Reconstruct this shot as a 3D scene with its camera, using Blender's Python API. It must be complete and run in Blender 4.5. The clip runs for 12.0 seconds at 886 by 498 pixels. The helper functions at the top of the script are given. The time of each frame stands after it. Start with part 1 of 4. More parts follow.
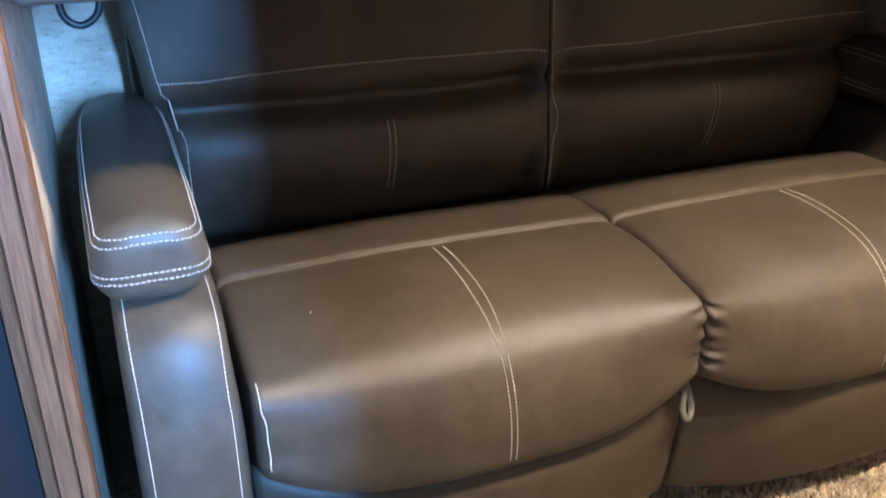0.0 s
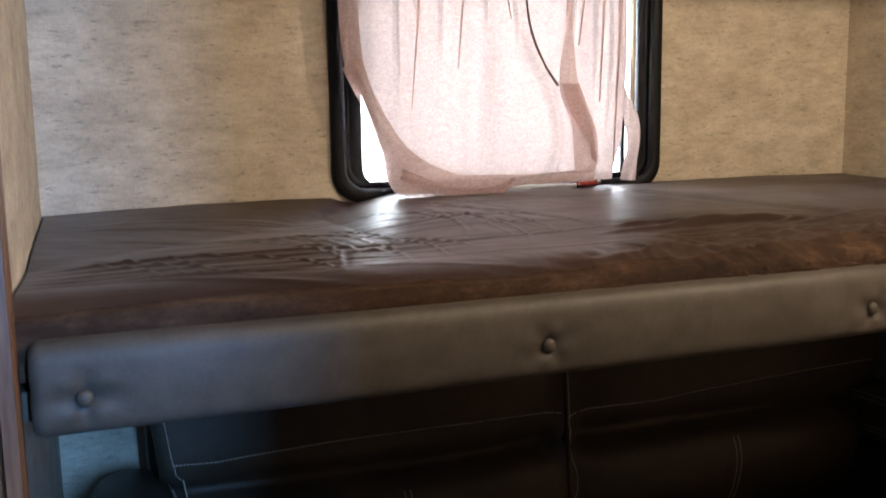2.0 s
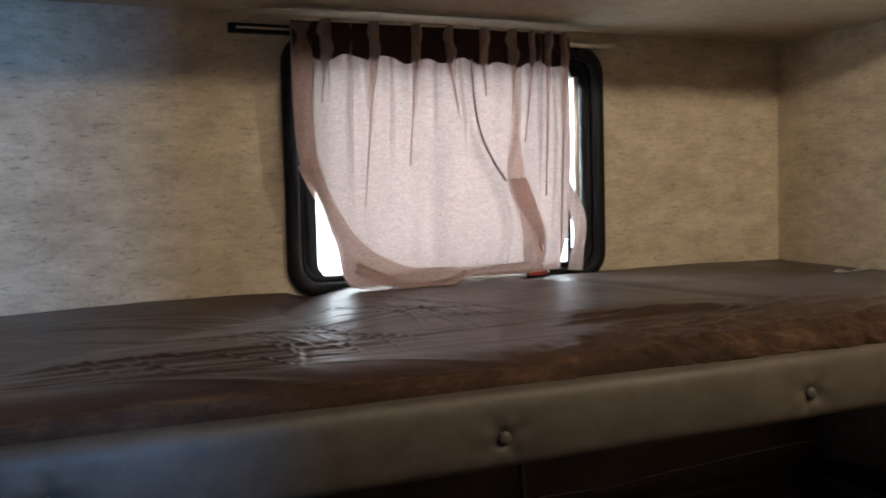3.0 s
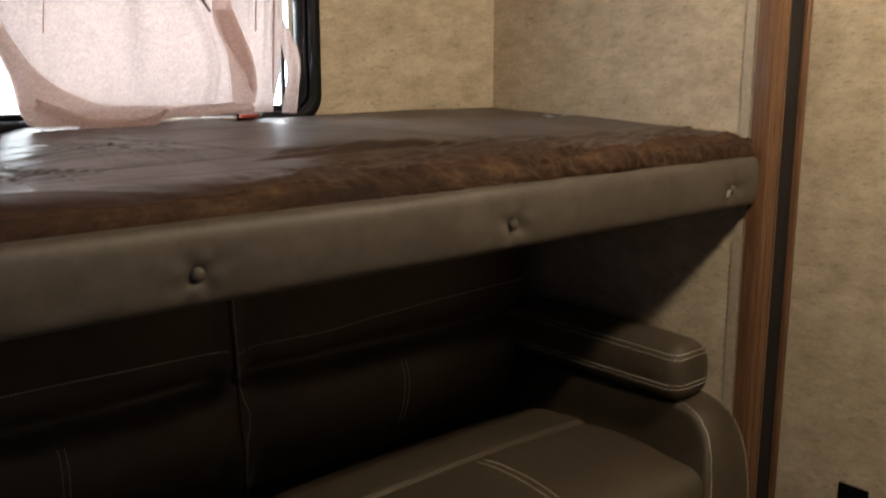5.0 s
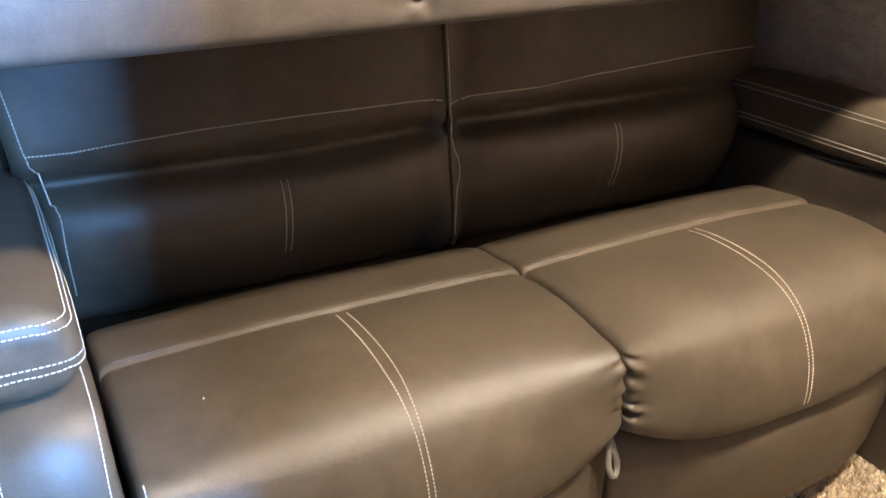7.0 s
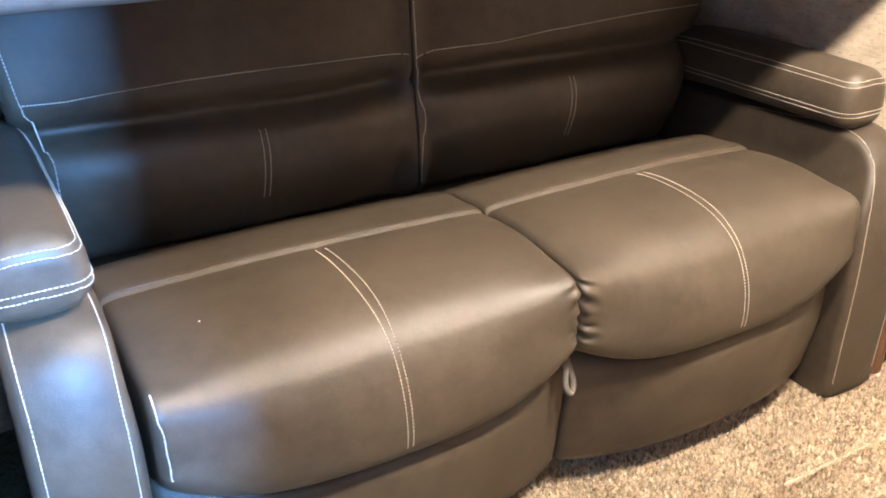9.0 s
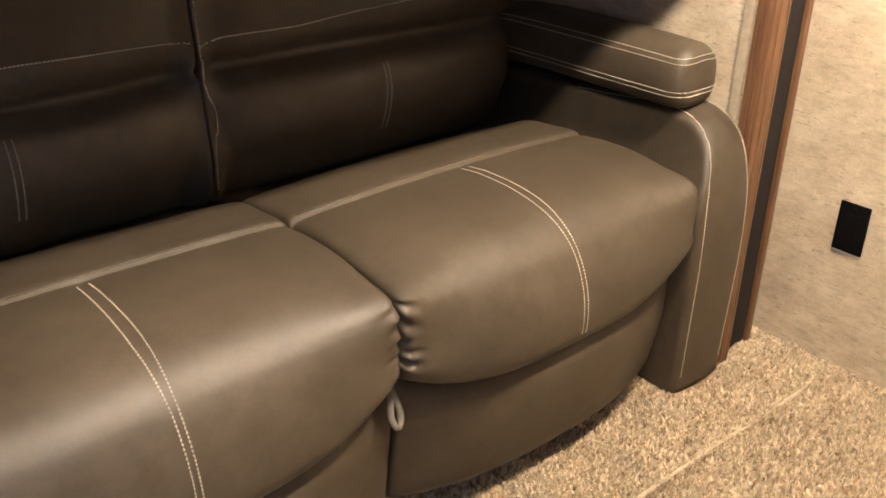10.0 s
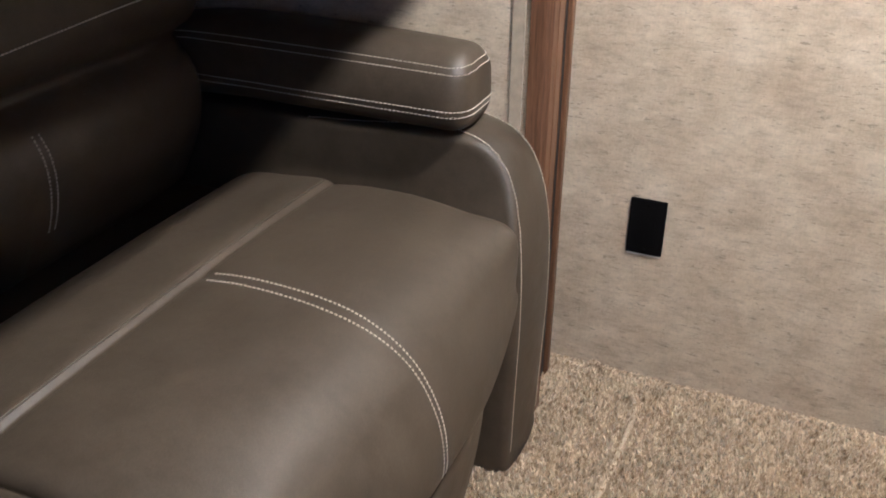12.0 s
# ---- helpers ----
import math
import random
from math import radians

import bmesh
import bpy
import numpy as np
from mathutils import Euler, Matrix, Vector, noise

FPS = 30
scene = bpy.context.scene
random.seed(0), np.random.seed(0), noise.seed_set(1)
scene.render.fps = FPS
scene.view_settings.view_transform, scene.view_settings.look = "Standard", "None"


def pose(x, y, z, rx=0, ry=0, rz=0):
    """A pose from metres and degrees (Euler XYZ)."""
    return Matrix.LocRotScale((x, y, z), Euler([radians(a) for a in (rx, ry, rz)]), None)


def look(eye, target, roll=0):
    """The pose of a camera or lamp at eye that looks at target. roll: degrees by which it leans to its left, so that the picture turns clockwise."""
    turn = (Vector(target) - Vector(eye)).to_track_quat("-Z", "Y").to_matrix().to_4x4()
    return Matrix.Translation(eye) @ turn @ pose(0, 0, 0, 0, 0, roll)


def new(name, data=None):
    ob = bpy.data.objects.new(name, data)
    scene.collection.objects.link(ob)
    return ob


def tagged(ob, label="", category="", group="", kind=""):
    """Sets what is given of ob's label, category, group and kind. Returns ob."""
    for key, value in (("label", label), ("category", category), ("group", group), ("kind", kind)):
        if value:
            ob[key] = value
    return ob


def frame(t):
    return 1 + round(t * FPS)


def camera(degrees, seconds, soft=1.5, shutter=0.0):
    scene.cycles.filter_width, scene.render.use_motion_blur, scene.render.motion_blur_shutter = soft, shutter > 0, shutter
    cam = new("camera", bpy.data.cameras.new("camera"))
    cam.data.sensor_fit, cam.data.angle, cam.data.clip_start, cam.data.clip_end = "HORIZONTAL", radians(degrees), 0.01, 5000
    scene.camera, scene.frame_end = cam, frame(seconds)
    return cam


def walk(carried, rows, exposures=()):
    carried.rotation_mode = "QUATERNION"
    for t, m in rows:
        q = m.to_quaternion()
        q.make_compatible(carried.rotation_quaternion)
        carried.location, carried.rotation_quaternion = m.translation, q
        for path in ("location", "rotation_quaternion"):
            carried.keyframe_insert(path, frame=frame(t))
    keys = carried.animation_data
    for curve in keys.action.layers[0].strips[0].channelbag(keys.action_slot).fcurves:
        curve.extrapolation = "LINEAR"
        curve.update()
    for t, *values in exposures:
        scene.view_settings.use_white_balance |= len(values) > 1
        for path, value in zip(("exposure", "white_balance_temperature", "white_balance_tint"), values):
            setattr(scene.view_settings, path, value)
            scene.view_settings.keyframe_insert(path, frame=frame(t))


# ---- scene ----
from mathutils.bvhtree import BVHTree

# ---- camera ----
cam = camera(51.55, 12.0, 1.7, 0.25)
PATH = [
    (0, (-0.864, -1.355, 1.255), (-0.278, 0.141, 0.441), 0.62),
    (0.5, (-0.862, -1.340, 1.281), (-0.273, 0.232, 0.630), 0.42),
    (1, (-0.866, -1.324, 1.308), (-0.267, 0.291, 0.785), 0.08),
    (1.5, (-0.867, -1.319, 1.340), (-0.255, 0.328, 0.952), 0.26),
    (2, (-0.857, -1.310, 1.378), (-0.228, 0.356, 1.117), -0.90),
    (2.5, (-0.858, -1.317, 1.399), (-0.213, 0.356, 1.243), -1.55),
    (3, (-0.879, -1.347, 1.402), (-0.151, 0.296, 1.301), -1.47),
    (3.2, (-0.877, -1.354, 1.402), (-0.065, 0.250, 1.310), -1.34),
    (4.8, (-0.813, -1.341, 1.363), (0.341, 0.008, 1.070), 0.49),
    (5, (-0.802, -1.309, 1.337), (0.338, 0.036, 0.976), -0.02),
    (5.5, (-0.771, -1.255, 1.302), (0.240, 0.140, 0.780), -0.23),
    (6, (-0.758, -1.217, 1.272), (0.104, 0.223, 0.622), -0.54),
    (6.5, (-0.783, -1.240, 1.254), (-0.023, 0.224, 0.535), -0.95),
    (8.3, (-0.905, -1.392, 1.245), (-0.154, 0.055, 0.482), 0.16),
    (8.5, (-0.925, -1.404, 1.268), (-0.154, 0.027, 0.494), -0.16),
    (9, (-0.897, -1.401, 1.250), (-0.087, -0.001, 0.462), -0.07),
    (9.5, (-0.825, -1.353, 1.226), (0.102, -0.034, 0.426), 0.08),
    (10, (-0.700, -1.255, 1.198), (0.332, -0.027, 0.380), 0.70),
    (10.5, (-0.642, -1.149, 1.152), (0.447, 0.013, 0.313), 2.25),
    (11, (-0.581, -0.953, 1.143), (0.718, -0.045, 0.290), 2.74),
    (11.5, (-0.528, -0.822, 1.139), (0.844, -0.058, 0.259), 1.03),
    (12, (-0.419, -0.706, 1.140), (1.022, -0.068, 0.270), 0.30),
]
EXPOSURES = [(0, 1.7, 5700, 14), (0.5, 2.1, 5850, 16), (1.1, 1.88, 5950, 16), (1.5, 0.8, 6000, 14), (2.0, -0.5, 6200, 13), (2.5, -1.0, 6100, 9), (3.2, -1.18, 6100, 9), (4.8, -0.75, 6250, 9), (5.2, -0.6, 6150, 10), (5.5, 1.12, 5650, 12), (6.0, 1.98, 5800, 13), (6.5, 2.0, 5900, 13), (8.5, 2.38, 5620, 15), (9.0, 2.35, 5650, 15), (9.5, 2.05, 6150, 15), (10.6, 1.66, 5780, 12), (11.0, 1.5, 5100, 14), (12, 1.2, 4800, 14)]
LAMP_W, DOOR_W, OUT_GLOW = 77.0, 80.0, 60.0
walk(cam, [(t, look(e, g, r)) for t, e, g, r in PATH], EXPOSURES)

# ---- world and lights ----
world = bpy.data.worlds.new("world")
scene.world = world
world.use_nodes = True
sky = world.node_tree.nodes.new("ShaderNodeTexSky")
sky.sky_type, sky.sun_disc, sky.sun_elevation, sky.sun_rotation = "NISHITA", False, radians(40), radians(200)
world.node_tree.links.new(sky.outputs[0], world.node_tree.nodes["Background"].inputs[0])
world.node_tree.nodes["Background"].inputs[1].default_value = 0.1


def area_lamp(name, place, size, size_y, watts, colour, turn, shape="RECTANGLE"):
    data = bpy.data.lights.new(name, "AREA")
    data.shape, data.size, data.size_y, data.energy, data.color = shape, size, size_y, watts, colour
    ob = new(name, data)
    ob.matrix_world = Matrix.Translation(place) @ turn
    return ob


# two small ceiling lamps in a row over the room's floor
LAMPS = [(0.57, -0.935, 1.915, 0.72), (-0.20, -1.0, 1.915, 0.4)]
for x, y, z, share in LAMPS:
    data = bpy.data.lights.new("ceiling_lamp_light", "SPOT")
    data.energy, data.color, data.shadow_soft_size = LAMP_W * share, (1.0, 0.80, 0.55), 0.032
    data.spot_size, data.spot_blend = radians(168), 0.08
    new("ceiling_lamp_light", data).location = (x, y, z)
# daylight of the sky from behind, in an opening added to the unseen outer wall
area_lamp("door_daylight", (-0.455, -2.60, 1.50), 0.13, 0.80, DOOR_W, (0.21, 0.50, 1.0), pose(0, 0, 0, 90, 0, 0))

# ---- materials ----


def nodes_of(name, colour, rough=0.5, metal=0.0):
    m = bpy.data.materials.new(name)
    m.use_nodes = True
    b = m.node_tree.nodes["Principled BSDF"]
    b.inputs["Base Color"].default_value = (*colour, 1)
    b.inputs["Roughness"].default_value = rough
    b.inputs["Metallic"].default_value = metal
    return m, m.node_tree, b


def noise_tex(nt, scale, detail=3.0, stretch=(1, 1, 1), rough=0.55, turn=(0, 0, 0)):
    co = nt.nodes.new("ShaderNodeTexCoord")
    mp = nt.nodes.new("ShaderNodeMapping")
    mp.inputs["Scale"].default_value = stretch
    mp.inputs["Rotation"].default_value = [radians(a) for a in turn]
    n = nt.nodes.new("ShaderNodeTexNoise")
    n.inputs["Scale"].default_value, n.inputs["Detail"].default_value, n.inputs["Roughness"].default_value = scale, detail, rough
    nt.links.new(co.outputs["Object"], mp.inputs[0])
    nt.links.new(mp.outputs[0], n.inputs[0])
    return n.outputs[0]


def ramp(nt, src, stops):
    r = nt.nodes.new("ShaderNodeValToRGB")
    while len(r.color_ramp.elements) < len(stops):
        r.color_ramp.elements.new(0.5)
    for e, (p, c) in zip(r.color_ramp.elements, stops):
        e.position, e.color = p, (*c, 1)
    nt.links.new(src, r.inputs[0])
    return r.outputs[0]


def mixed(nt, a, b, fac=0.5, mode="MULTIPLY"):
    x = nt.nodes.new("ShaderNodeMix")
    x.data_type, x.blend_type = "RGBA", mode
    x.inputs[0].default_value = fac
    nt.links.new(a, x.inputs[6])
    nt.links.new(b, x.inputs[7])
    return x.outputs[2]


def grey(v):
    return (v, v, v)


def bump(nt, b, src, strength, distance):
    n = nt.nodes.new("ShaderNodeBump")
    n.inputs["Strength"].default_value, n.inputs["Distance"].default_value = strength, distance
    if b.inputs["Normal"].links:
        nt.links.new(b.inputs["Normal"].links[0].from_socket, n.inputs["Normal"])
    nt.links.new(src, n.inputs["Height"])
    nt.links.new(n.outputs[0], b.inputs["Normal"])


def rough_from(nt, b, src, lo, hi):
    r = nt.nodes.new("ShaderNodeMapRange")
    r.inputs[1].default_value, r.inputs[2].default_value, r.inputs[3].default_value, r.inputs[4].default_value = 0.3, 0.7, lo, hi
    nt.links.new(src, r.inputs[0])
    nt.links.new(r.outputs[0], b.inputs["Roughness"])


def wallpaper_material():
    m, nt, b = nodes_of("wallpaper", (0.6, 0.52, 0.40), 0.7)
    blotch = noise_tex(nt, 7, 6, (1.2, 1.2, 1.7), 0.72)
    cloud = noise_tex(nt, 13, 5, (1.0, 1.0, 2.6), 0.7)
    weave = noise_tex(nt, 9, 7, (3.2, 3.2, 13), 0.8)
    fleck = noise_tex(nt, 24, 4, (1.7, 1.7, 6.5), 0.7)
    thread = noise_tex(nt, 10, 4, (30, 30, 12), 0.7)
    base = ramp(nt, blotch, [(0.34, (0.51, 0.425, 0.315)), (0.5, (0.62, 0.53, 0.40)), (0.66, (0.73, 0.64, 0.50))])
    c = mixed(nt, base, ramp(nt, cloud, [(0.38, (0.80, 0.775, 0.74)), (0.58, grey(1.0))]), 0.65)
    c = mixed(nt, c, ramp(nt, weave, [(0.36, grey(0.60)), (0.52, grey(1.0))]), 0.45)
    c = mixed(nt, c, ramp(nt, fleck, [(0.31, grey(0.42)), (0.41, grey(1.0))]), 0.75)
    c = mixed(nt, c, ramp(nt, thread, [(0.3, grey(0.74)), (0.6, grey(1.0))]), 0.5)
    nt.links.new(c, b.inputs["Base Color"])
    bump(nt, b, weave, 0.25, 0.002)
    return m


def leather_material(name, colour, r0, r1, gloss):
    m, nt, b = nodes_of(name, colour, 0.38)
    b.inputs["Specular IOR Level"].default_value = gloss
    big = noise_tex(nt, 5, 4)
    mottle = noise_tex(nt, 26, 5, (1, 1, 1), 0.65)
    fine = noise_tex(nt, 420, 2)
    mid = noise_tex(nt, 45, 3)
    lo, hi = [c * 0.82 for c in colour], [c * 1.18 for c in colour]
    c = mixed(nt, ramp(nt, big, [(0.3, lo), (0.7, hi)]), ramp(nt, fine, [(0.35, grey(0.8)), (0.65, grey(1.0))]), 0.6)
    c = mixed(nt, c, ramp(nt, mottle, [(0.35, (0.74, 0.72, 0.70)), (0.6, grey(1.0))]), 0.8)
    nt.links.new(c, b.inputs["Base Color"])
    rough_from(nt, b, mottle, r0, r1)
    bump(nt, b, fine, 0.16, 0.0012)
    bump(nt, b, mid, 0.12, 0.003)
    bump(nt, b, big, 0.2, 0.014)
    return m


def wood_material(name, k):
    m, nt, b = nodes_of(name, (0.24 * k, 0.13 * k, 0.075 * k), 0.42)
    grain = noise_tex(nt, 14, 6, (14, 14, 0.7), 0.65)
    pores = noise_tex(nt, 60, 3, (9, 9, 0.5), 0.6)
    c = mixed(nt, ramp(nt, grain, [(0.3, (0.125 * k, 0.058 * k, 0.030 * k)), (0.55, (0.22 * k, 0.112 * k, 0.058 * k)), (0.75, (0.29 * k, 0.160 * k, 0.088 * k))]),
              ramp(nt, pores, [(0.35, grey(0.7)), (0.55, grey(1.0))]), 0.5)
    nt.links.new(c, b.inputs["Base Color"])
    bump(nt, b, pores, 0.25, 0.001)
    return m


def cover_material(name, k, r0, r1, gloss):
    # brown coated mattress cover
    m, nt, b = nodes_of(name, (0.085, 0.042, 0.03), 0.34)
    big = noise_tex(nt, 6, 4)
    crease = noise_tex(nt, 20, 5, (0.5, 2.6, 1), 0.6, (0, 0, 35))
    fine = noise_tex(nt, 260, 2)
    c = mixed(nt, ramp(nt, big, [(0.3, (0.026 * k, 0.011 * k, 0.0065 * k)), (0.7, (0.046 * k, 0.019 * k, 0.011 * k))]), ramp(nt, crease, [(0.35, grey(0.7)), (0.6, grey(1.0))]), 0.6)
    nt.links.new(c, b.inputs["Base Color"])
    rough_from(nt, b, big, r0, r1)
    b.inputs["Specular IOR Level"].default_value = gloss
    b.inputs["Sheen Weight"].default_value = 0.06
    b.inputs["Sheen Roughness"].default_value = 0.35
    bump(nt, b, crease, 0.30, 0.004)
    bump(nt, b, fine, 0.12, 0.001)
    return m


def brushed_material():
    # fuzzy golden-brown border of the mattress cover
    m, nt, b = nodes_of("brushed_cover_edge", (0.10, 0.045, 0.02), 0.85)
    b.inputs["Specular IOR Level"].default_value = 0.25
    b.inputs["Sheen Weight"].default_value = 0.15
    b.inputs["Sheen Roughness"].default_value = 0.45
    b.inputs["Sheen Tint"].default_value = (0.75, 0.45, 0.22, 1)
    patch = noise_tex(nt, 11, 5, (1, 1.6, 1.6), 0.65)
    nap = noise_tex(nt, 150, 3, (0.6, 1.5, 1.5), 0.7)
    c = mixed(nt, ramp(nt, patch, [(0.36, (0.022, 0.0105, 0.0065)), (0.52, (0.048, 0.024, 0.0135)), (0.70, (0.105, 0.058, 0.033))]), ramp(nt, nap, [(0.3, grey(0.55)), (0.6, grey(1.0))]), 0.8)
    nt.links.new(c, b.inputs["Base Color"])
    bump(nt, b, nap, 0.45, 0.003)
    bump(nt, b, patch, 0.4, 0.012)
    return m


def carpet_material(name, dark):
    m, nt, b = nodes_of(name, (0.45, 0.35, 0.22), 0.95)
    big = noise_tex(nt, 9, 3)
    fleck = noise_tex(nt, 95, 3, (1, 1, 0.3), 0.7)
    # darkest stop: brown flecks, and the shade in the gaps between tufts
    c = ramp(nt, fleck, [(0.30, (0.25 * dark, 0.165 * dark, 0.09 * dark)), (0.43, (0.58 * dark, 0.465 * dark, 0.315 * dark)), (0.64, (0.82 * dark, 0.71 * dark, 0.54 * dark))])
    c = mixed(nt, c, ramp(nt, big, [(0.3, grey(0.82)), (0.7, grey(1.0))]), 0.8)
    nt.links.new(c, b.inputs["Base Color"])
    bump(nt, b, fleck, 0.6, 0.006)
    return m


def plain_material(name, colour, rough, metal=0.0, grain=60, depth=0.15):
    m, nt, b = nodes_of(name, colour, rough, metal)
    n = noise_tex(nt, grain, 4)
    nt.links.new(ramp(nt, n, [(0.3, [c * 0.85 for c in colour]), (0.7, [min(1, c * 1.1) for c in colour])]), b.inputs["Base Color"])
    bump(nt, b, n, depth, 0.001)
    return m


def sheer_material(name, dense_c, gap_share):
    m, nt, b = nodes_of(name, (0.60, 0.47, 0.42), 0.9)
    weave = noise_tex(nt, 160, 3, (1, 1, 2.5))
    slub = noise_tex(nt, 30, 3, (1, 1, 4))
    c = mixed(nt, ramp(nt, weave, [(0.35, (0.52, 0.385, 0.345)), (0.65, (0.70, 0.545, 0.495))]), ramp(nt, slub, [(0.35, grey(0.9)), (0.6, grey(1.0))]), 0.7)
    nt.links.new(c, b.inputs["Base Color"])
    bump(nt, b, weave, 0.3, 0.001)
    t = nt.nodes.new("ShaderNodeBsdfTranslucent")
    dense = nt.nodes.new("ShaderNodeRGB")
    dense.outputs[0].default_value = (*dense_c, 1)
    nt.links.new(mixed(nt, c, dense.outputs[0], 1.0), t.inputs[0])
    mx = nt.nodes.new("ShaderNodeMixShader")
    mx.inputs[0].default_value = 0.72
    nt.links.new(b.outputs[0], mx.inputs[1])
    nt.links.new(t.outputs[0], mx.inputs[2])
    # open weave: part of the light passes straight between the threads
    gap = nt.nodes.new("ShaderNodeBsdfTransparent")
    my = nt.nodes.new("ShaderNodeMixShader")
    my.inputs[0].default_value = gap_share
    nt.links.new(mx.outputs[0], my.inputs[1])
    nt.links.new(gap.outputs[0], my.inputs[2])
    nt.links.new(my.outputs[0], nt.nodes["Material Output"].inputs[0])
    return m


def glow_material(name, colour, strength):
    m, nt, b = nodes_of(name, (0.8, 0.8, 0.8), 0.5)
    b.inputs["Emission Color"].default_value = (*colour, 1)
    b.inputs["Emission Strength"].default_value = strength
    return m


def glass_material():
    m, nt, b = nodes_of("window_glass", (0.9, 0.95, 0.95), 0.02)
    b.inputs["Transmission Weight"].default_value = 1.0
    b.inputs["IOR"].default_value = 1.45
    return m


WALLPAPER = wallpaper_material()
LEATHER = leather_material("brown_vinyl", (0.079, 0.062, 0.043), 0.41, 0.54, 0.47)
FASCIA_VINYL = leather_material("taupe_vinyl", (0.096, 0.080, 0.066), 0.48, 0.60, 0.36)
WOOD = wood_material("stained_wood", 0.8)
# wood for the unseen walls, darkened so that they bounce less light
LOW_BOUNCE_WOOD = wood_material("low_bounce_wood", 0.2)
COVER = cover_material("mattress_cover", 1.0, 0.40, 0.54, 0.8)
COVER_EDGE = brushed_material()
# same carpet darkened for the floor, to bounce less light under the bunk
DIM_CARPET = carpet_material("darkened_carpet", 0.5)
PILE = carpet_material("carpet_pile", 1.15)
SEAM_CORD = plain_material("pale_carpet_seam", (0.52, 0.43, 0.31), 0.95, 0, 120, 0.6)
BLACK = plain_material("black_plastic", (0.006, 0.006, 0.007), 0.5)
# red-brown doubled cloth, its colour darkened for the missing backlight above the opening
UNLIT_HEAD_CLOTH = plain_material("unlit_maroon_head", (0.045, 0.022, 0.020), 0.9, 0, 220)
PLEAT_CLOTH = plain_material("pleated_cloth", (0.36, 0.27, 0.25), 0.9, 0, 220)
BLACK.node_tree.nodes["Principled BSDF"].inputs["Specular IOR Level"].default_value = 0.2
MATT_BLACK = plain_material("matt_black_plastic", (0.003, 0.003, 0.0035), 0.9)
MATT_BLACK.node_tree.nodes["Principled BSDF"].inputs["Specular IOR Level"].default_value = 0.1
SEAL = plain_material("dark_rubber_seal", (0.010, 0.008, 0.009), 0.75)
CHROME = plain_material("brushed_steel", (0.62, 0.6, 0.57), 0.28, 1.0, 200)
GUNMETAL = plain_material("dark_steel", (0.045, 0.047, 0.05), 0.45, 0.6, 120)
THREAD = plain_material("pale_thread", (0.64, 0.575, 0.48), 0.7, 0, 300)
CEILING = plain_material("ceiling_vinyl", (0.50, 0.42, 0.31), 0.42, 0, 40)
PLY = plain_material("plywood", (0.09, 0.065, 0.045), 0.7, 0, 25)
SHEER = sheer_material("sheer_cloth", (0.120, 0.115, 0.113), 0.004)
THIN_SHEER = sheer_material("thin_sheer_cloth", (0.98, 0.90, 0.88), 0.30)
PAPER = plain_material("white_paper", (0.75, 0.73, 0.70), 0.7)
RED = plain_material("red_plastic", (0.25, 0.03, 0.02), 0.4)
BEAD = plain_material("pale_bead", (0.44, 0.38, 0.29), 0.4)
WEBBING = plain_material("grey_webbing", (0.20, 0.18, 0.15), 0.6, 0, 200)
GLASS = glass_material()
OUTSIDE = glow_material("hazy_daylight", (0.93, 0.97, 1.0), OUT_GLOW)
DIFFUSER = glow_material("lamp_diffuser", (1.0, 0.85, 0.6), 6.0)

# ---- builders ----


def from_bm(name, bm, material, smooth=True):
    me = bpy.data.meshes.new(name)
    bm.to_mesh(me)
    bm.free()
    me.materials.append(material)
    if smooth:
        me.polygons.foreach_set("use_smooth", [True] * len(me.polygons))
    return new(name, me)


def part(name, bm, material, parent, label="", smooth=True):
    ob = from_bm(name, bm, material, smooth)
    ob.parent = parent
    if label:
        ob["label"] = label
    return ob


def empty(name, place=(0, 0, 0)):
    ob = new(name)
    ob.location = place
    return ob


def box_bm(x0, x1, y0, y1, z0, z1, bevel=0.0, segments=2):
    bm = bmesh.new()
    bmesh.ops.create_cube(bm, size=1, matrix=Matrix.Translation(((x0 + x1) / 2, (y0 + y1) / 2, (z0 + z1) / 2)) @ Matrix.Diagonal((x1 - x0, y1 - y0, z1 - z0, 1)))
    if bevel:
        bmesh.ops.bevel(bm, geom=bm.edges[:], offset=bevel, segments=segments, profile=0.6, affect="EDGES")
    return bm


def structure(name, bm, material, label, category, smooth=False):
    return tagged(from_bm(name, bm, material, smooth), label, category, "", "structure")


def spline(pts, n, closed=True):
    """n points along a smooth curve through 2D or 3D points, evenly spaced."""
    p = [Vector(q) for q in pts]
    m = len(p)
    fine = []
    for i in range(m if closed else m - 1):
        if closed:
            a, b, c, d = p[i - 1], p[i], p[(i + 1) % m], p[(i + 2) % m]
        else:
            a, b, c, d = p[max(i - 1, 0)], p[i], p[i + 1], p[min(i + 2, m - 1)]
        for k in range(16):
            t = k / 16
            fine.append(0.5 * ((2 * b) + (c - a) * t + (2 * a - 5 * b + 4 * c - d) * t * t + (3 * b - a - 3 * c + d) * t ** 3))
    fine.append(fine[0] if closed else p[-1])
    s = [0.0]
    for a, b in zip(fine, fine[1:]):
        s.append(s[-1] + (b - a).length)
    out = []
    j = 0
    for i in range(n):
        w = s[-1] * i / (n if closed else n - 1)
        while j < len(s) - 2 and s[j + 1] < w:
            j += 1
        f = (w - s[j]) / max(s[j + 1] - s[j], 1e-9)
        out.append(fine[j].lerp(fine[j + 1], min(f, 1)))
    return out


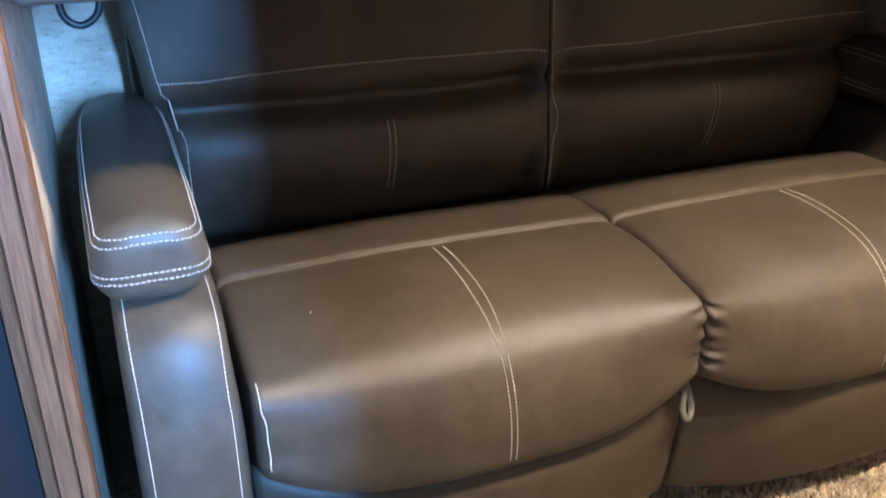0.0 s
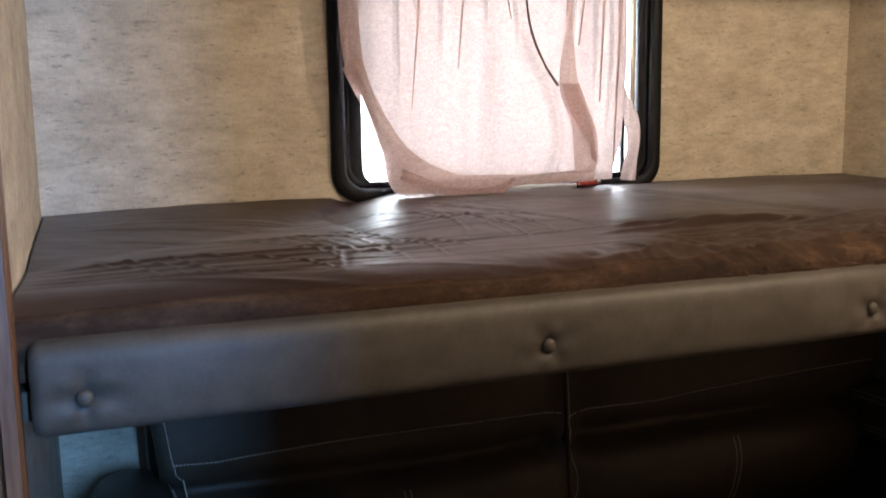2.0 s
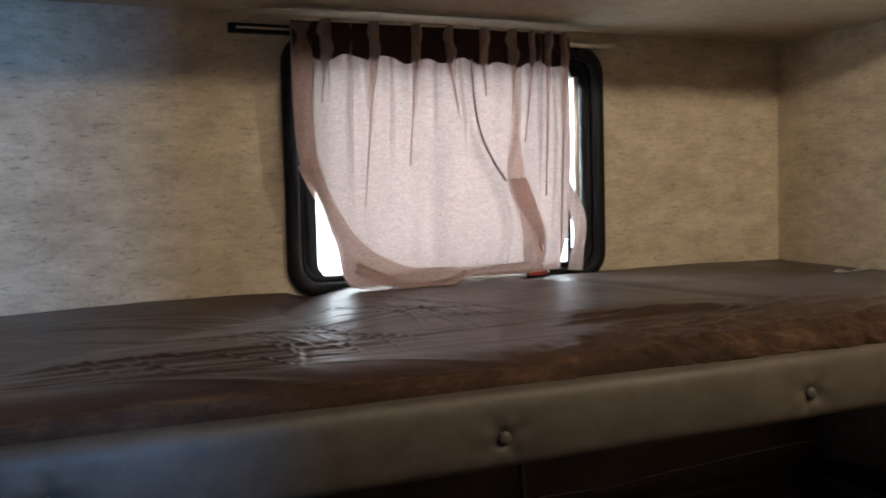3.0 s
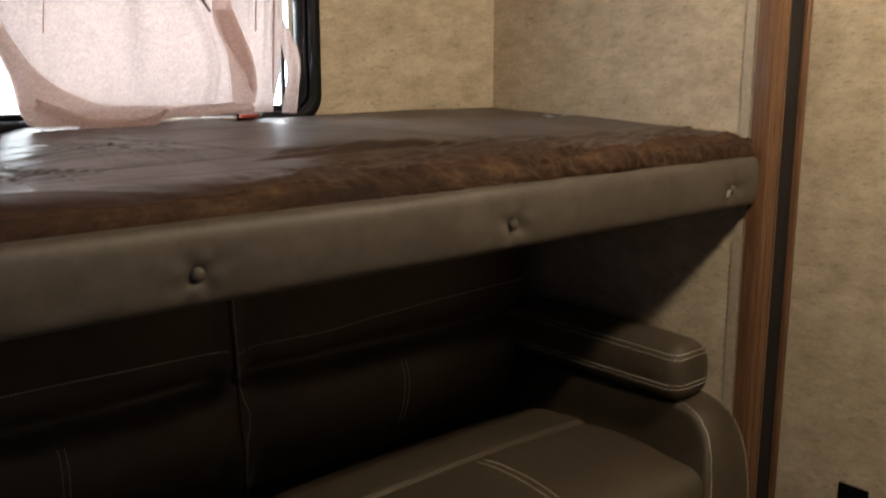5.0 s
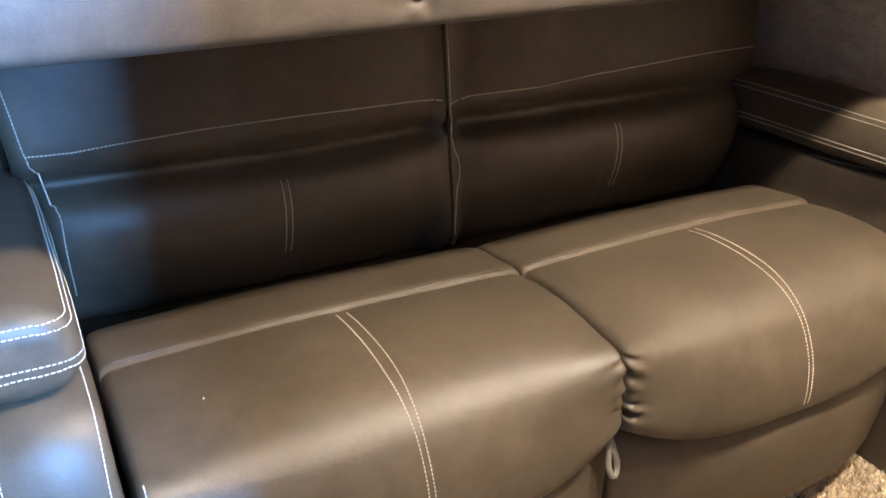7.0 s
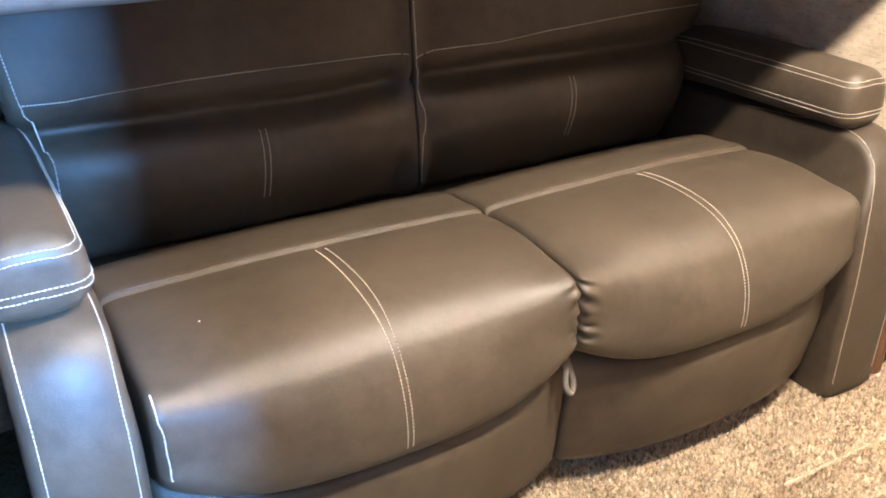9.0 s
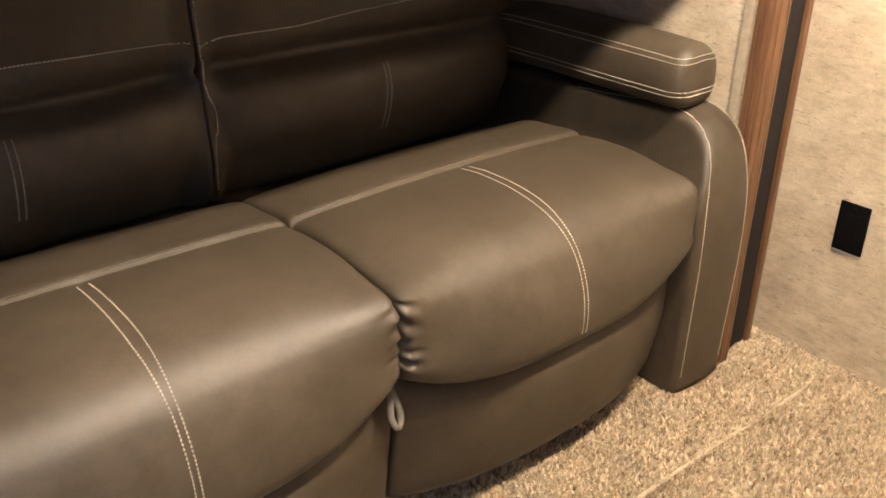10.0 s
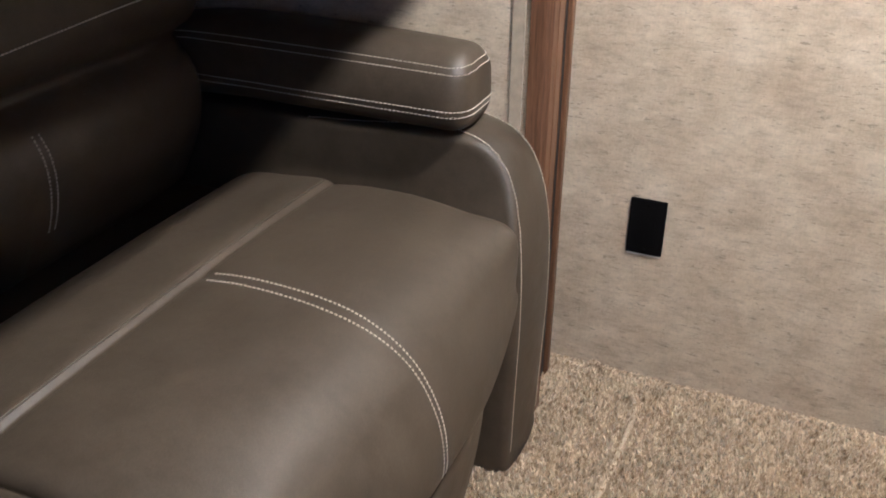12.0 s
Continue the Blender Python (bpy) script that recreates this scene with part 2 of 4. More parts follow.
def loft(section, a0, a1, place, n=40, m=72, r=0.03, change=None, power=2.0):
    """A closed body: a 2D section carried from a0 to a1, its ends rounded by r. place(a, p, q) gives the 3D point; change(a, f, p, q) bends
    the section on the way, f running from -1 to 1 between the ends."""
    sec = spline(section, m)
    c = sum(sec, Vector((0, 0))) / len(sec)
    h, mid = (a1 - a0) / 2, (a0 + a1) / 2
    steps = [-1 + (1 - math.cos(math.pi / 2 * k / 6)) * r / h for k in range(6)]
    steps += [-1 + r / h + (2 - 2 * r / h) * k / (n - 1) for k in range(n)]
    steps += [-s for s in steps[5::-1]]
    bm = bmesh.new()
    rings = []
    for f in steps:
        e = max(0.0, (abs(f) * h - (h - r)) / r)
        inset = r * (1 - max(0.0, 1 - e ** power) ** (1 / power))
        ring = []
        for s in sec:
            d = s - c
            q = c + d * max(0.05, 1 - inset / max(d.length, 1e-6))
            p2 = (q.x, q.y)
            if change:
                p2 = change(mid + f * h, f, q.x, q.y)
            ring.append(bm.verts.new(place(mid + f * h, *p2)))
        rings.append(ring)
    for a, b in zip(rings, rings[1:]):
        for i in range(m):
            bm.faces.new((a[i], a[(i + 1) % m], b[(i + 1) % m], b[i]))
    for ring in (rings[0], rings[-1]):
        mid_v = bm.verts.new(sum((v.co for v in ring), Vector()) / m)
        for i in range(m):
            bm.faces.new((ring[i], ring[(i + 1) % m], mid_v))
    bmesh.ops.recalc_face_normals(bm, faces=bm.faces[:])
    return bm


def tree_of(bm):
    bm.faces.ensure_lookup_table()
    return BVHTree.FromBMesh(bm)


def stitches(tree, path, dash=0.0056, gap=0.0013, width=0.0022, lift=0.0011, wobble=0.0):
    """Threads laid in dashes along a path, on the surface nearest to it."""
    pts = spline(path, max(8, int(sum((Vector(a) - Vector(b)).length for a, b in zip(path, path[1:])) / 0.004)), False)
    s = [0.0]
    for a, b in zip(pts, pts[1:]):
        s.append(s[-1] + (b - a).length)

    def at(w):
        for i in range(len(s) - 1):
            if s[i + 1] >= w:
                return pts[i].lerp(pts[i + 1], (w - s[i]) / max(s[i + 1] - s[i], 1e-9))
        return pts[-1]
    bm = bmesh.new()
    w = 0.0
    while w + dash < s[-1]:
        a, na, _, _ = tree.find_nearest(at(w))
        b, nb, _, _ = tree.find_nearest(at(w + dash))
        along = b - a
        if along.length > 1e-5:
            along.normalize()
            side = na.cross(along).normalized() * width / 2
            up = na * lift
            base = [a - side - up, a + side - up, b + side - up, b - side - up]
            top = [a - side * 0.5 + up + along * 0.0008, a + side * 0.5 + up + along * 0.0008, b + side * 0.5 + up - along * 0.0008, b - side * 0.5 + up - along * 0.0008]
            vs = [bm.verts.new(p) for p in base + top]
            bm.faces.new(vs[4:8])
            for i in range(4):
                bm.faces.new((vs[i], vs[(i + 1) % 4], vs[4 + (i + 1) % 4], vs[4 + i]))
        w += dash + gap
    return bm


def tube_bm(path, radius, sides=10, n=None):
    pts = spline(path, n or max(6, len(path) * 6), False)
    bm = bmesh.new()
    rings = []
    for i, p in enumerate(pts):
        d = (pts[min(i + 1, len(pts) - 1)] - pts[max(i - 1, 0)]).normalized()
        u = d.orthogonal().normalized() if not rings else (u - d * u.dot(d)).normalized()
        v = d.cross(u)
        rings.append([bm.verts.new(p + (u * math.cos(k * math.tau / sides) + v * math.sin(k * math.tau / sides)) * radius) for k in range(sides)])
    for a, b in zip(rings, rings[1:]):
        for k in range(sides):
            bm.faces.new((a[k], a[(k + 1) % sides], b[(k + 1) % sides], b[k]))
    bm.faces.new(rings[0][::-1])
    bm.faces.new(rings[-1])
    bmesh.ops.recalc_face_normals(bm, faces=bm.faces[:])
    return bm


def holed_wall(x0, x1, z0, z1, hx0, hx1, hz0, hz1, y0, y1):
    """A wall across y with one opening through it."""
    bm = bmesh.new()
    v = {}
    for j, y in enumerate((y0, y1)):
        for k, (a, b) in enumerate([(x0, z0), (x1, z0), (x1, z1), (x0, z1), (hx0, hz0), (hx1, hz0), (hx1, hz1), (hx0, hz1)]):
            v[j, k] = bm.verts.new((a, y, b))
    for k in range(4):
        n = (k + 1) % 4
        for j in (0, 1):
            bm.faces.new((v[j, k], v[j, n], v[j, 4 + n], v[j, 4 + k]))
        bm.faces.new((v[0, k], v[0, n], v[1, n], v[1, k]))
        bm.faces.new((v[0, 4 + k], v[0, 4 + n], v[1, 4 + n], v[1, 4 + k]))
    bmesh.ops.recalc_face_normals(bm, faces=bm.faces[:])
    return bm


def rounded_ring(cx, cz, hw, hh, r, n=8):
    out = []
    for sx, sz, a0 in ((1, -1, -90), (1, 1, 0), (-1, 1, 90), (-1, -1, 180)):
        for k in range(n + 1):
            a = radians(a0 + 90 * k / n)
            out.append((cx + sx * (hw - r) + r * math.cos(a), cz + sz * (hh - r) + r * math.sin(a)))
    return out


def ring_frame(rings):
    """A frame whose loops (each a list of x, z at one y) follow one another, closed on itself."""
    bm = bmesh.new()
    loops = [[bm.verts.new((x, y, z)) for x, z in pts] for y, pts in rings]
    n = len(loops[0])
    for a, b in zip(loops, loops[1:] + loops[:1]):
        for i in range(n):
            bm.faces.new((a[i], a[(i + 1) % n], b[(i + 1) % n], b[i]))
    bmesh.ops.recalc_face_normals(bm, faces=bm.faces[:])
    return bm


def smooth_step(a, b, x):
    t = min(1, max(0, (x - a) / (b - a)))
    return t * t * (3 - 2 * t)


def table(x, pairs):
    """Straight lines between (x, value) pairs."""
    for (xa, va), (xb, vb) in zip(pairs, pairs[1:]):
        if x <= xb:
            return va + (vb - va) * max(0, (x - xa) / (xb - xa))
    return pairs[-1][1]


# ---- structure ----
WY, XL, XR, SZ, TY = 0.549, -0.955, 0.953, 1.79, -0.27
XW, CZ, FLOOR = 1.182, 1.98, -0.026
structure("floor", box_bm(-1.3, XW + 0.06, -2.7, WY + 0.06, -0.08, FLOOR), DIM_CARPET, "beige carpet over the room floor, darkened beneath the pile", "floor")
structure("wall_back", holed_wall(-1.24, XW, FLOOR, CZ, -0.372, 0.364, 1.222, 1.728, WY, WY + 0.06), WALLPAPER, "tan woven-look papered wall behind bunk and sofa", "wall")
structure("wall_slide_left", box_bm(XL - 0.05, XL, TY + 0.02, WY, FLOOR, SZ + 0.1), WALLPAPER, "tan papered side wall of the slide-out", "wall")
structure("wall_slide_right", box_bm(XR, XR + 0.05, TY + 0.02, WY, FLOOR, SZ + 0.1), WALLPAPER, "tan papered side wall of the slide-out", "wall")
structure("slide_ceiling", box_bm(XL, XR, TY + 0.02, WY, SZ, SZ + 0.05), CEILING, "smooth tan slide-out ceiling over the bunk", "ceiling")
structure("wall_right", box_bm(XW, XW + 0.06, -2.7, WY + 0.06, FLOOR, CZ), WALLPAPER, "pale beige woven-look papered room wall", "wall")
structure("wall_left", box_bm(-1.3, -1.24, -2.7, WY + 0.06, FLOOR, CZ), LOW_BOUNCE_WOOD, "unseen wood-panelled room wall, darkened to cut bounce light", "wall")
structure("wall_header", box_bm(-1.24, XW, TY + 0.001, TY + 0.019, SZ + 0.06, CZ), WALLPAPER, "papered header over the slide-out opening", "wall")
# unseen partition and outer wall, added: their openings shape the edge of the daylight
structure("wall_rear", holed_wall(-1.24, XW, FLOOR, CZ, -1.16, -0.539, FLOOR + 0.001, 1.9, -1.68, -1.60), LOW_BOUNCE_WOOD, "unseen darkened partition, added so its doorway edge cuts the daylight", "wall")
structure("wall_outer", holed_wall(-1.24, XW, FLOOR, CZ, -0.53, -0.38, 1.08, 1.92, -2.69, -2.63), LOW_BOUNCE_WOOD, "unseen darkened outer wall with a narrow opening added for the daylight", "wall")
structure("ceiling", box_bm(-1.3, XW + 0.06, -2.7, WY + 0.06, CZ, CZ + 0.05), CEILING, "smooth pale tan room ceiling", "ceiling")


def trim_profile(side):
    """Slide-out trim: a fluted wooden board, a dark seal beside it and a thin wooden lip at the wall."""
    x = XR - 0.008 if side > 0 else -(XL + 0.008)
    board = bmesh.new()
    prof = [(0, 0.02), (0, -0.004), (0.004, -0.012), (0.022, -0.014), (0.025, -0.009), (0.028, -0.014), (0.055, -0.015), (0.058, -0.010), (0.061, -0.015), (0.078, -0.012), (0.082, -0.002), (0.082, 0.02)]
    prof = [(a * (0.74 if side > 0 else 0.82), b * 1.5 if b < 0 else b) for a, b in prof]
    loops = []
    for z in (FLOOR, 0.6, 1.2, SZ + 0.19):
        loops.append([board.verts.new((side * (x + a), TY + b, z)) for a, b in prof])
    for a, b in zip(loops, loops[1:]):
        for i in range(len(prof)):
            j = (i + 1) % len(prof)
            board.faces.new((a[i], a[j], b[j], b[i]))
    board.faces.new(loops[0])
    board.faces.new(loops[-1])
    bmesh.ops.recalc_face_normals(board, faces=board.faces[:])
    return x, board


for side, name in ((1, "trim_right"), (-1, "trim_left")):
    x, board = trim_profile(side)
    w = 0.061 if side > 0 else 0.067
    t = empty(name, (side * (x + 0.05), TY, 0))
    tagged(t, "dark-stained fluted wooden slide-out trim with a black seal", "trim", "", "structure")

    def under(ob, t=t):
        ob.matrix_parent_inverse = Matrix.Translation(t.location).inverted()
        return ob
    under(part("board", board, WOOD, t, smooth=False))
    a, b = sorted((side * (x + w + 0.001), side * (x + w + (0.092 if side > 0 else 0.058))))
    under(part("seal", box_bm(a, b, TY + 0.004, TY + 0.018, FLOOR, CZ - 0.01, 0.003), SEAL, t, "black rubber wiper seal"))
    a, b = sorted((side * (x + w + (0.093 if side > 0 else 0.059)), side * (x + w + (0.111 if side > 0 else 0.078))))
    under(part("lip", box_bm(a, b, TY - 0.004, TY + 0.018, FLOOR, CZ - 0.01, 0.003), WOOD, t, "narrow wooden edge strip"))
    a, b = sorted((side * (abs(XR if side > 0 else XL) - 0.004), side * abs(XR if side > 0 else XL)))
    structure("corner_bead", box_bm(a, b, TY + 0.03, TY + 0.052, FLOOR, SZ, 0.0015), BEAD, "pale plastic bead along the side wall's edge", "trim")


SEAM = [(-0.2, -0.465), (0.78, -0.473), (0.96, -0.477), (1.07, -0.473), (1.115, -0.438), (1.19, -0.34)]


def carpet_pile():
    """Short yarn tufts over the part of the floor that shows, with a raised seam and a swell at the wall."""
    rnd = random.Random(4)
    verts, faces = [], []

    def seam(x):
        return table(x, SEAM)

    def height(x, y):
        d = abs(y - seam(x))
        h = 0.010 * math.exp(-(d / 0.010) ** 2)
        return FLOOR + h * 0.8 + 0.003 * noise.noise((x * 9, y * 9, 0))
    for k in range(97000):
        x, y = rnd.uniform(-0.15, XW), rnd.uniform(-1.25, -0.08)
        if k > 95000:
            x = rnd.uniform(0.5, XW)
            y = seam(x) + rnd.gauss(0, 0.004)
        if x < 0.45 and y < -0.95 + 0.25 * x:
            continue
        z, ln, a = height(x, y), rnd.uniform(0.007, 0.014) * (1 - 0.45 * smooth_step(XW - 0.05, XW, x)), rnd.uniform(0, math.tau)
        lean, w = rnd.uniform(0.002, 0.008), rnd.uniform(0.0011, 0.0021)
        b = rnd.uniform(0, math.tau)
        dx, dy = math.cos(a) * w, math.sin(a) * w
        lx, ly = math.cos(b) * lean, math.sin(b) * lean
        i = len(verts)
        verts += [(x - dx, y - dy, FLOOR), (x + dx, y + dy, FLOOR), (x - dx * 1.2 + lx * 0.5, y - dy * 1.2 + ly * 0.5, z + ln * 0.65),
                  (x + dx * 1.2 + lx * 0.5, y + dy * 1.2 + ly * 0.5, z + ln * 0.65), (x + lx, y + ly, z + ln)]
        faces += [(i, i + 1, i + 3, i + 2), (i + 2, i + 3, i + 4)]
    me = bpy.data.meshes.new("carpet_pile")
    me.from_pydata(verts, [], faces)
    me.materials.append(PILE)
    return tagged(new("carpet_pile", me), "beige flecked shag carpet pile with a raised seam", "carpet", "", "stuff")


carpet_pile()
structure("carpet_seam", tube_bm([(x, table(x, SEAM), FLOOR + 0.0125) for x in (0.45, 0.62, 0.78, 0.93, 1.04, 1.09)], 0.0055, 8, 60), SEAM_CORD, "pale raised seam across the carpet", "carpet seam", True)

# ---- window ----
WX, WZ, WW, WH = -0.004, 1.475, 0.395, 0.278
window = empty("window_1", (WX, WY, WZ))
tagged(window, "black-framed window with rounded corners and bright panes", "window", "", "structure")


def on(parent, ob):
    ob.matrix_parent_inverse = Matrix.Translation(parent.location).inverted()
    return ob


def frame_rings(w, h, r, depth, width):
    return [(WY - 0.001, rounded_ring(WX, WZ, w, h, r)), (WY - depth * 0.7, rounded_ring(WX, WZ, w, h, r)), (WY - depth, rounded_ring(WX, WZ, w - 0.006, h - 0.006, r - 0.006)),
            (WY - depth, rounded_ring(WX, WZ, w - width + 0.008, h - width + 0.008, r - 0.02)), (WY - depth + 0.006, rounded_ring(WX, WZ, w - width, h - width, r - 0.022)),
            (WY - 0.001, rounded_ring(WX, WZ, w - width, h - width, r - 0.022))]


on(window, part("outer_frame", ring_frame(frame_rings(WW, WH, 0.065, 0.016, 0.030)), BLACK, window, "rounded black clamp ring"))
on(window, part("liner", ring_frame([(WY + d, rounded_ring(WX, WZ, WW - 0.029 - e, WH - 0.029 - e, 0.04)) for d, e in ((0.0, 0), (0.045, 0), (0.045, 0.012), (0.0, 0.012))]), BLACK, window, "black opening liner"))
inner, outer = rounded_ring(0.006, 1.459, 0.336, 0.228, 0.040), rounded_ring(-0.004, 1.475, 0.366, 0.256, 0.045)
on(window, part("sash_frame", ring_frame([(WY + 0.006, outer), (WY + 0.006, inner), (WY + 0.034, inner), (WY + 0.034, outer)]), BLACK, window, "black sash frame"))
on(window, part("slider_track", box_bm(0.318, 0.330, WY + 0.004, WY + 0.018, 1.234, 1.684, 0.003), CHROME, window, "bright aluminium sliding track"))
on(window, part("sash_post", box_bm(0.300, 0.309, WY + 0.012, WY + 0.024, 1.234, 1.684, 0.002), BLACK, window))
for a, b in ((-0.345, 0.301), (0.308, 0.360)):
    p = on(window, part("pane", box_bm(a, b, WY + 0.026, WY + 0.030, 1.228, 1.690), GLASS, window, smooth=False))
    p.visible_shadow = False
on(window, part("latch_bar", tube_bm([(-0.014, WY - 0.024, 1.218), (0.06, WY - 0.026, 1.217), (0.160, WY - 0.024, 1.215)], 0.0045, 8), CHROME, window, "pale metal latch bar"))
on(window, part("latch_tab", box_bm(0.170, 0.215, WY - 0.026, WY - 0.016, 1.214, 1.224, 0.002), RED, window, "small red release tab"))
for x in (-0.022, 0.224):
    on(window, part("screw", tube_bm([(x, WY - 0.015, 1.22), (x, WY - 0.019, 1.22)], 0.004, 8, 4), CHROME, window))
tagged(from_bm("outside_backdrop", box_bm(-3.5, 3.5, 2.6, 2.62, -0.5, 4.0), OUTSIDE, False), "hazy white daylight outside the window", "backdrop", "", "structure")
# glazing of the added daylight opening, out of view
structure("outer_pane", box_bm(-0.53, -0.38, -2.665, -2.660, 1.08, 1.92), GLASS, "narrow clear pane in the opening added to the unseen outer wall", "window").visible_shadow = False

# ---- curtain ----
rod = empty("curtain_rod", (0, 0.50, 1.747))
tagged(rod, "slim metal curtain rod fixed above the window", "curtain rod")
on(rod, part("tube", tube_bm([(-0.50, 0.492, 1.748), (-0.1, 0.492, 1.748), (0.385, 0.492, 1.748)], 0.0065, 12), CHROME, rod, "polished steel rod"))
on(rod, part("sleeve", box_bm(-0.515, -0.385, 0.486, 0.504, 1.738, 1.757, 0.003), BLACK, rod, "dark track end"))
on(rod, part("end_cap", tube_bm([(0.385, 0.492, 1.748), (0.392, 0.492, 1.748)], 0.009, 12, 4), CHROME, rod))
for x in (-0.45, 0.33):
    on(rod, part("bracket", box_bm(x - 0.008, x + 0.008, 0.492, WY - 0.001, 1.742, 1.754, 0.002), CHROME, rod))

HEM = [(0.0, 1.47), (0.04, 1.425), (0.085, 1.355), (0.12, 1.30), (0.132, 1.245), (0.15, 1.222), (0.185, 1.216), (0.22, 1.222), (0.30, 1.218), (0.42, 1.206), (0.47, 1.212), (0.52, 1.224), (0.62, 1.226), (0.74, 1.226), (0.78, 1.230), (0.88, 1.226), (1.0, 1.227)]


def cloth_y(u, v):
    """Depth of the cloth: pinch pleats at the rod that loosen downwards."""
    pleat = 0.013 * math.cos(u * math.tau * 8.5) * (1 - 0.75 * smooth_step(0.06, 0.4, v))
    loose = 0.010 * math.sin(u * 17 + 1.3 * v) * smooth_step(0.15, 0.6, v) + 0.006 * math.sin(u * 39 + 2.2 * v + 1) * smooth_step(0.05, 0.5, v)
    fold = -0.022 * math.exp(-((u - (0.60 + 0.16 * smooth_step(0.25, 0.85, v))) / 0.022) ** 2) * smooth_step(0.2, 0.55, v)
    for c, ln, lean, d in ((0.06, 0.55, 0.01, 0.010), (0.115, 0.35, -0.01, 0.012), (0.195, 0.75, -0.025, 0.016), (0.245, 0.40, 0.01, 0.010), (0.34, 0.62, -0.02, 0.014), (0.425, 0.35, 0.0, 0.008), (0.49, 0.45, 0.02, 0.012), (0.575, 0.55, 0.05, 0.012), (0.82, 0.55, -0.02, 0.014), (0.885, 0.75, 0.0, 0.014), (0.94, 0.9, 0.01, 0.012)):
        fold -= d * math.exp(-((u - c - lean * v) / 0.006) ** 2) * (1 - smooth_step(ln * 0.5, ln, v))
    hem = -0.014 * smooth_step(0.86, 1.0, v) * (0.6 + 0.4 * math.sin(u * 23)) * (1 - smooth_step(0.44, 0.56, u)) + 0.036 * smooth_step(0.8, 1.0, v) * smooth_step(0.44, 0.56, u)
    return 0.486 + pleat + loose + fold + hem


def curtain():
    c = empty("curtain", (-0.07, 0.486, 1.75))
    tagged(c, "sheer pinkish-grey pleated curtain with its hem swept aside", "curtain")
    nu, nv = 330, 70
    verts, faces = [], []
    for j in range(nv + 1):
        for i in range(nu + 1):
            u, v = i / nu, j / nv
            x = -0.392 + 0.645 * u + 0.004 * math.sin(u * math.tau * 8.5 + 1.5) * (1 - v)
            x += 0.012 * smooth_step(0.25, 1.0, v) * (1 - smooth_step(0.0, 0.35, u)) * v + 0.010 * smooth_step(0.8, 1, u) * math.sin(v * 5)
            z = 1.764 + (table(u, HEM) - 1.764) * v + 0.003 * math.sin(u * 60) * (1 - v) * (v < 0.05)
            verts.append((x, cloth_y(u, v), z))
    for j in range(nv):
        for i in range(nu):
            a = j * (nu + 1) + i
            faces.append((a, a + 1, a + nu + 2, a + nu + 1))
    me = bpy.data.meshes.new("panel")
    me.from_pydata(verts, [], faces)
    me.materials.append(SHEER)
    me.polygons.foreach_set("use_smooth", [True] * len(me.polygons))
    ob = new("panel", me)
    ob.parent = c
    on(c, ob)

    def strip(name, left, right, rows, depth, label, wave=0.004, cloth=THIN_SHEER):
        bm = bmesh.new()
        la, ra = spline(left, rows, False), spline(right, rows, False)
        grid = []
        for k, (a, b) in enumerate(zip(la, ra)):
            grid.append([bm.verts.new((a.x + (b.x - a.x) * s / 8, depth - 0.007 * math.sin(math.pi * s / 8) + wave * math.sin(k * 0.5 + s), a.y + (b.y - a.y) * s / 8)) for s in range(9)])
        for a, b in zip(grid, grid[1:]):
            for s in range(8):
                bm.faces.new((a[s], a[s + 1], b[s + 1], b[s]))
        return on(c, part(name, bm, cloth, c, label))
    # the turned-over edge that hangs as a dark fold, the rolled hem and the loose tail by the frame
    # dark strip over the curtain's top, where no window light comes through
    strip("unlit_head", [(-0.396, 1.764), (-0.2, 1.765), (0.05, 1.766), (0.252, 1.765)], [(-0.394 + 0.646 * k / 24, 1.694 + 0.007 * math.sin(k * 1.9) - 0.003 * math.sin(k * 0.8)) for k in range(25)], 90, 0.469, "doubled cloth along the top, darkened for want of backlight", 0.002, UNLIT_HEAD_CLOTH)
    strip("fold", [(0.103, 1.745), (0.102, 1.695), (0.092, 1.55), (0.083, 1.43), (0.098, 1.38), (0.112, 1.34), (0.122, 1.25)], [(0.107, 1.745), (0.108, 1.695), (0.116, 1.55), (0.128, 1.43), (0.152, 1.375), (0.172, 1.33), (0.172, 1.25)], 30, 0.458, "doubled fold of the cloth")
    strip("fold", [(0.084, 1.440), (0.104, 1.380), (0.134, 1.332), (0.160, 1.275)], [(0.127, 1.440), (0.150, 1.385), (0.172, 1.330), (0.173, 1.265)], 20, 0.452, "turned-over edge of the fold", 0.001)
    strip("crease", [(0.000, 1.70), (0.002, 1.64), (0.0135, 1.555), (0.043, 1.485), (0.078, 1.434)], [(0.0022, 1.70), (0.0045, 1.64), (0.017, 1.556), (0.0465, 1.488), (0.082, 1.438)], 24, 0.463, "drawn crease of the cloth", 0.0005, SHEER)
    strip("hem", [(-0.352, 1.50), (-0.329, 1.42), (-0.293, 1.355), (-0.258, 1.312), (-0.215, 1.280), (-0.153, 1.256), (-0.074, 1.252), (0.02, 1.250), (0.10, 1.252), (0.165, 1.255)], [(-0.392, 1.47), (-0.368, 1.42), (-0.337, 1.355), (-0.314, 1.30), (-0.305, 1.245), (-0.26, 1.212), (-0.19, 1.206), (-0.085, 1.198), (-0.02, 1.224), (0.09, 1.227), (0.168, 1.228)], 50, 0.461, "rolled hem")
    strip("hem", [(-0.275, 1.275), (-0.19, 1.236), (-0.085, 1.226), (-0.03, 1.245)], [(-0.282, 1.250), (-0.188, 1.209), (-0.083, 1.195), (-0.022, 1.238)], 26, 0.455, "lower roll of the hem", 0.002)
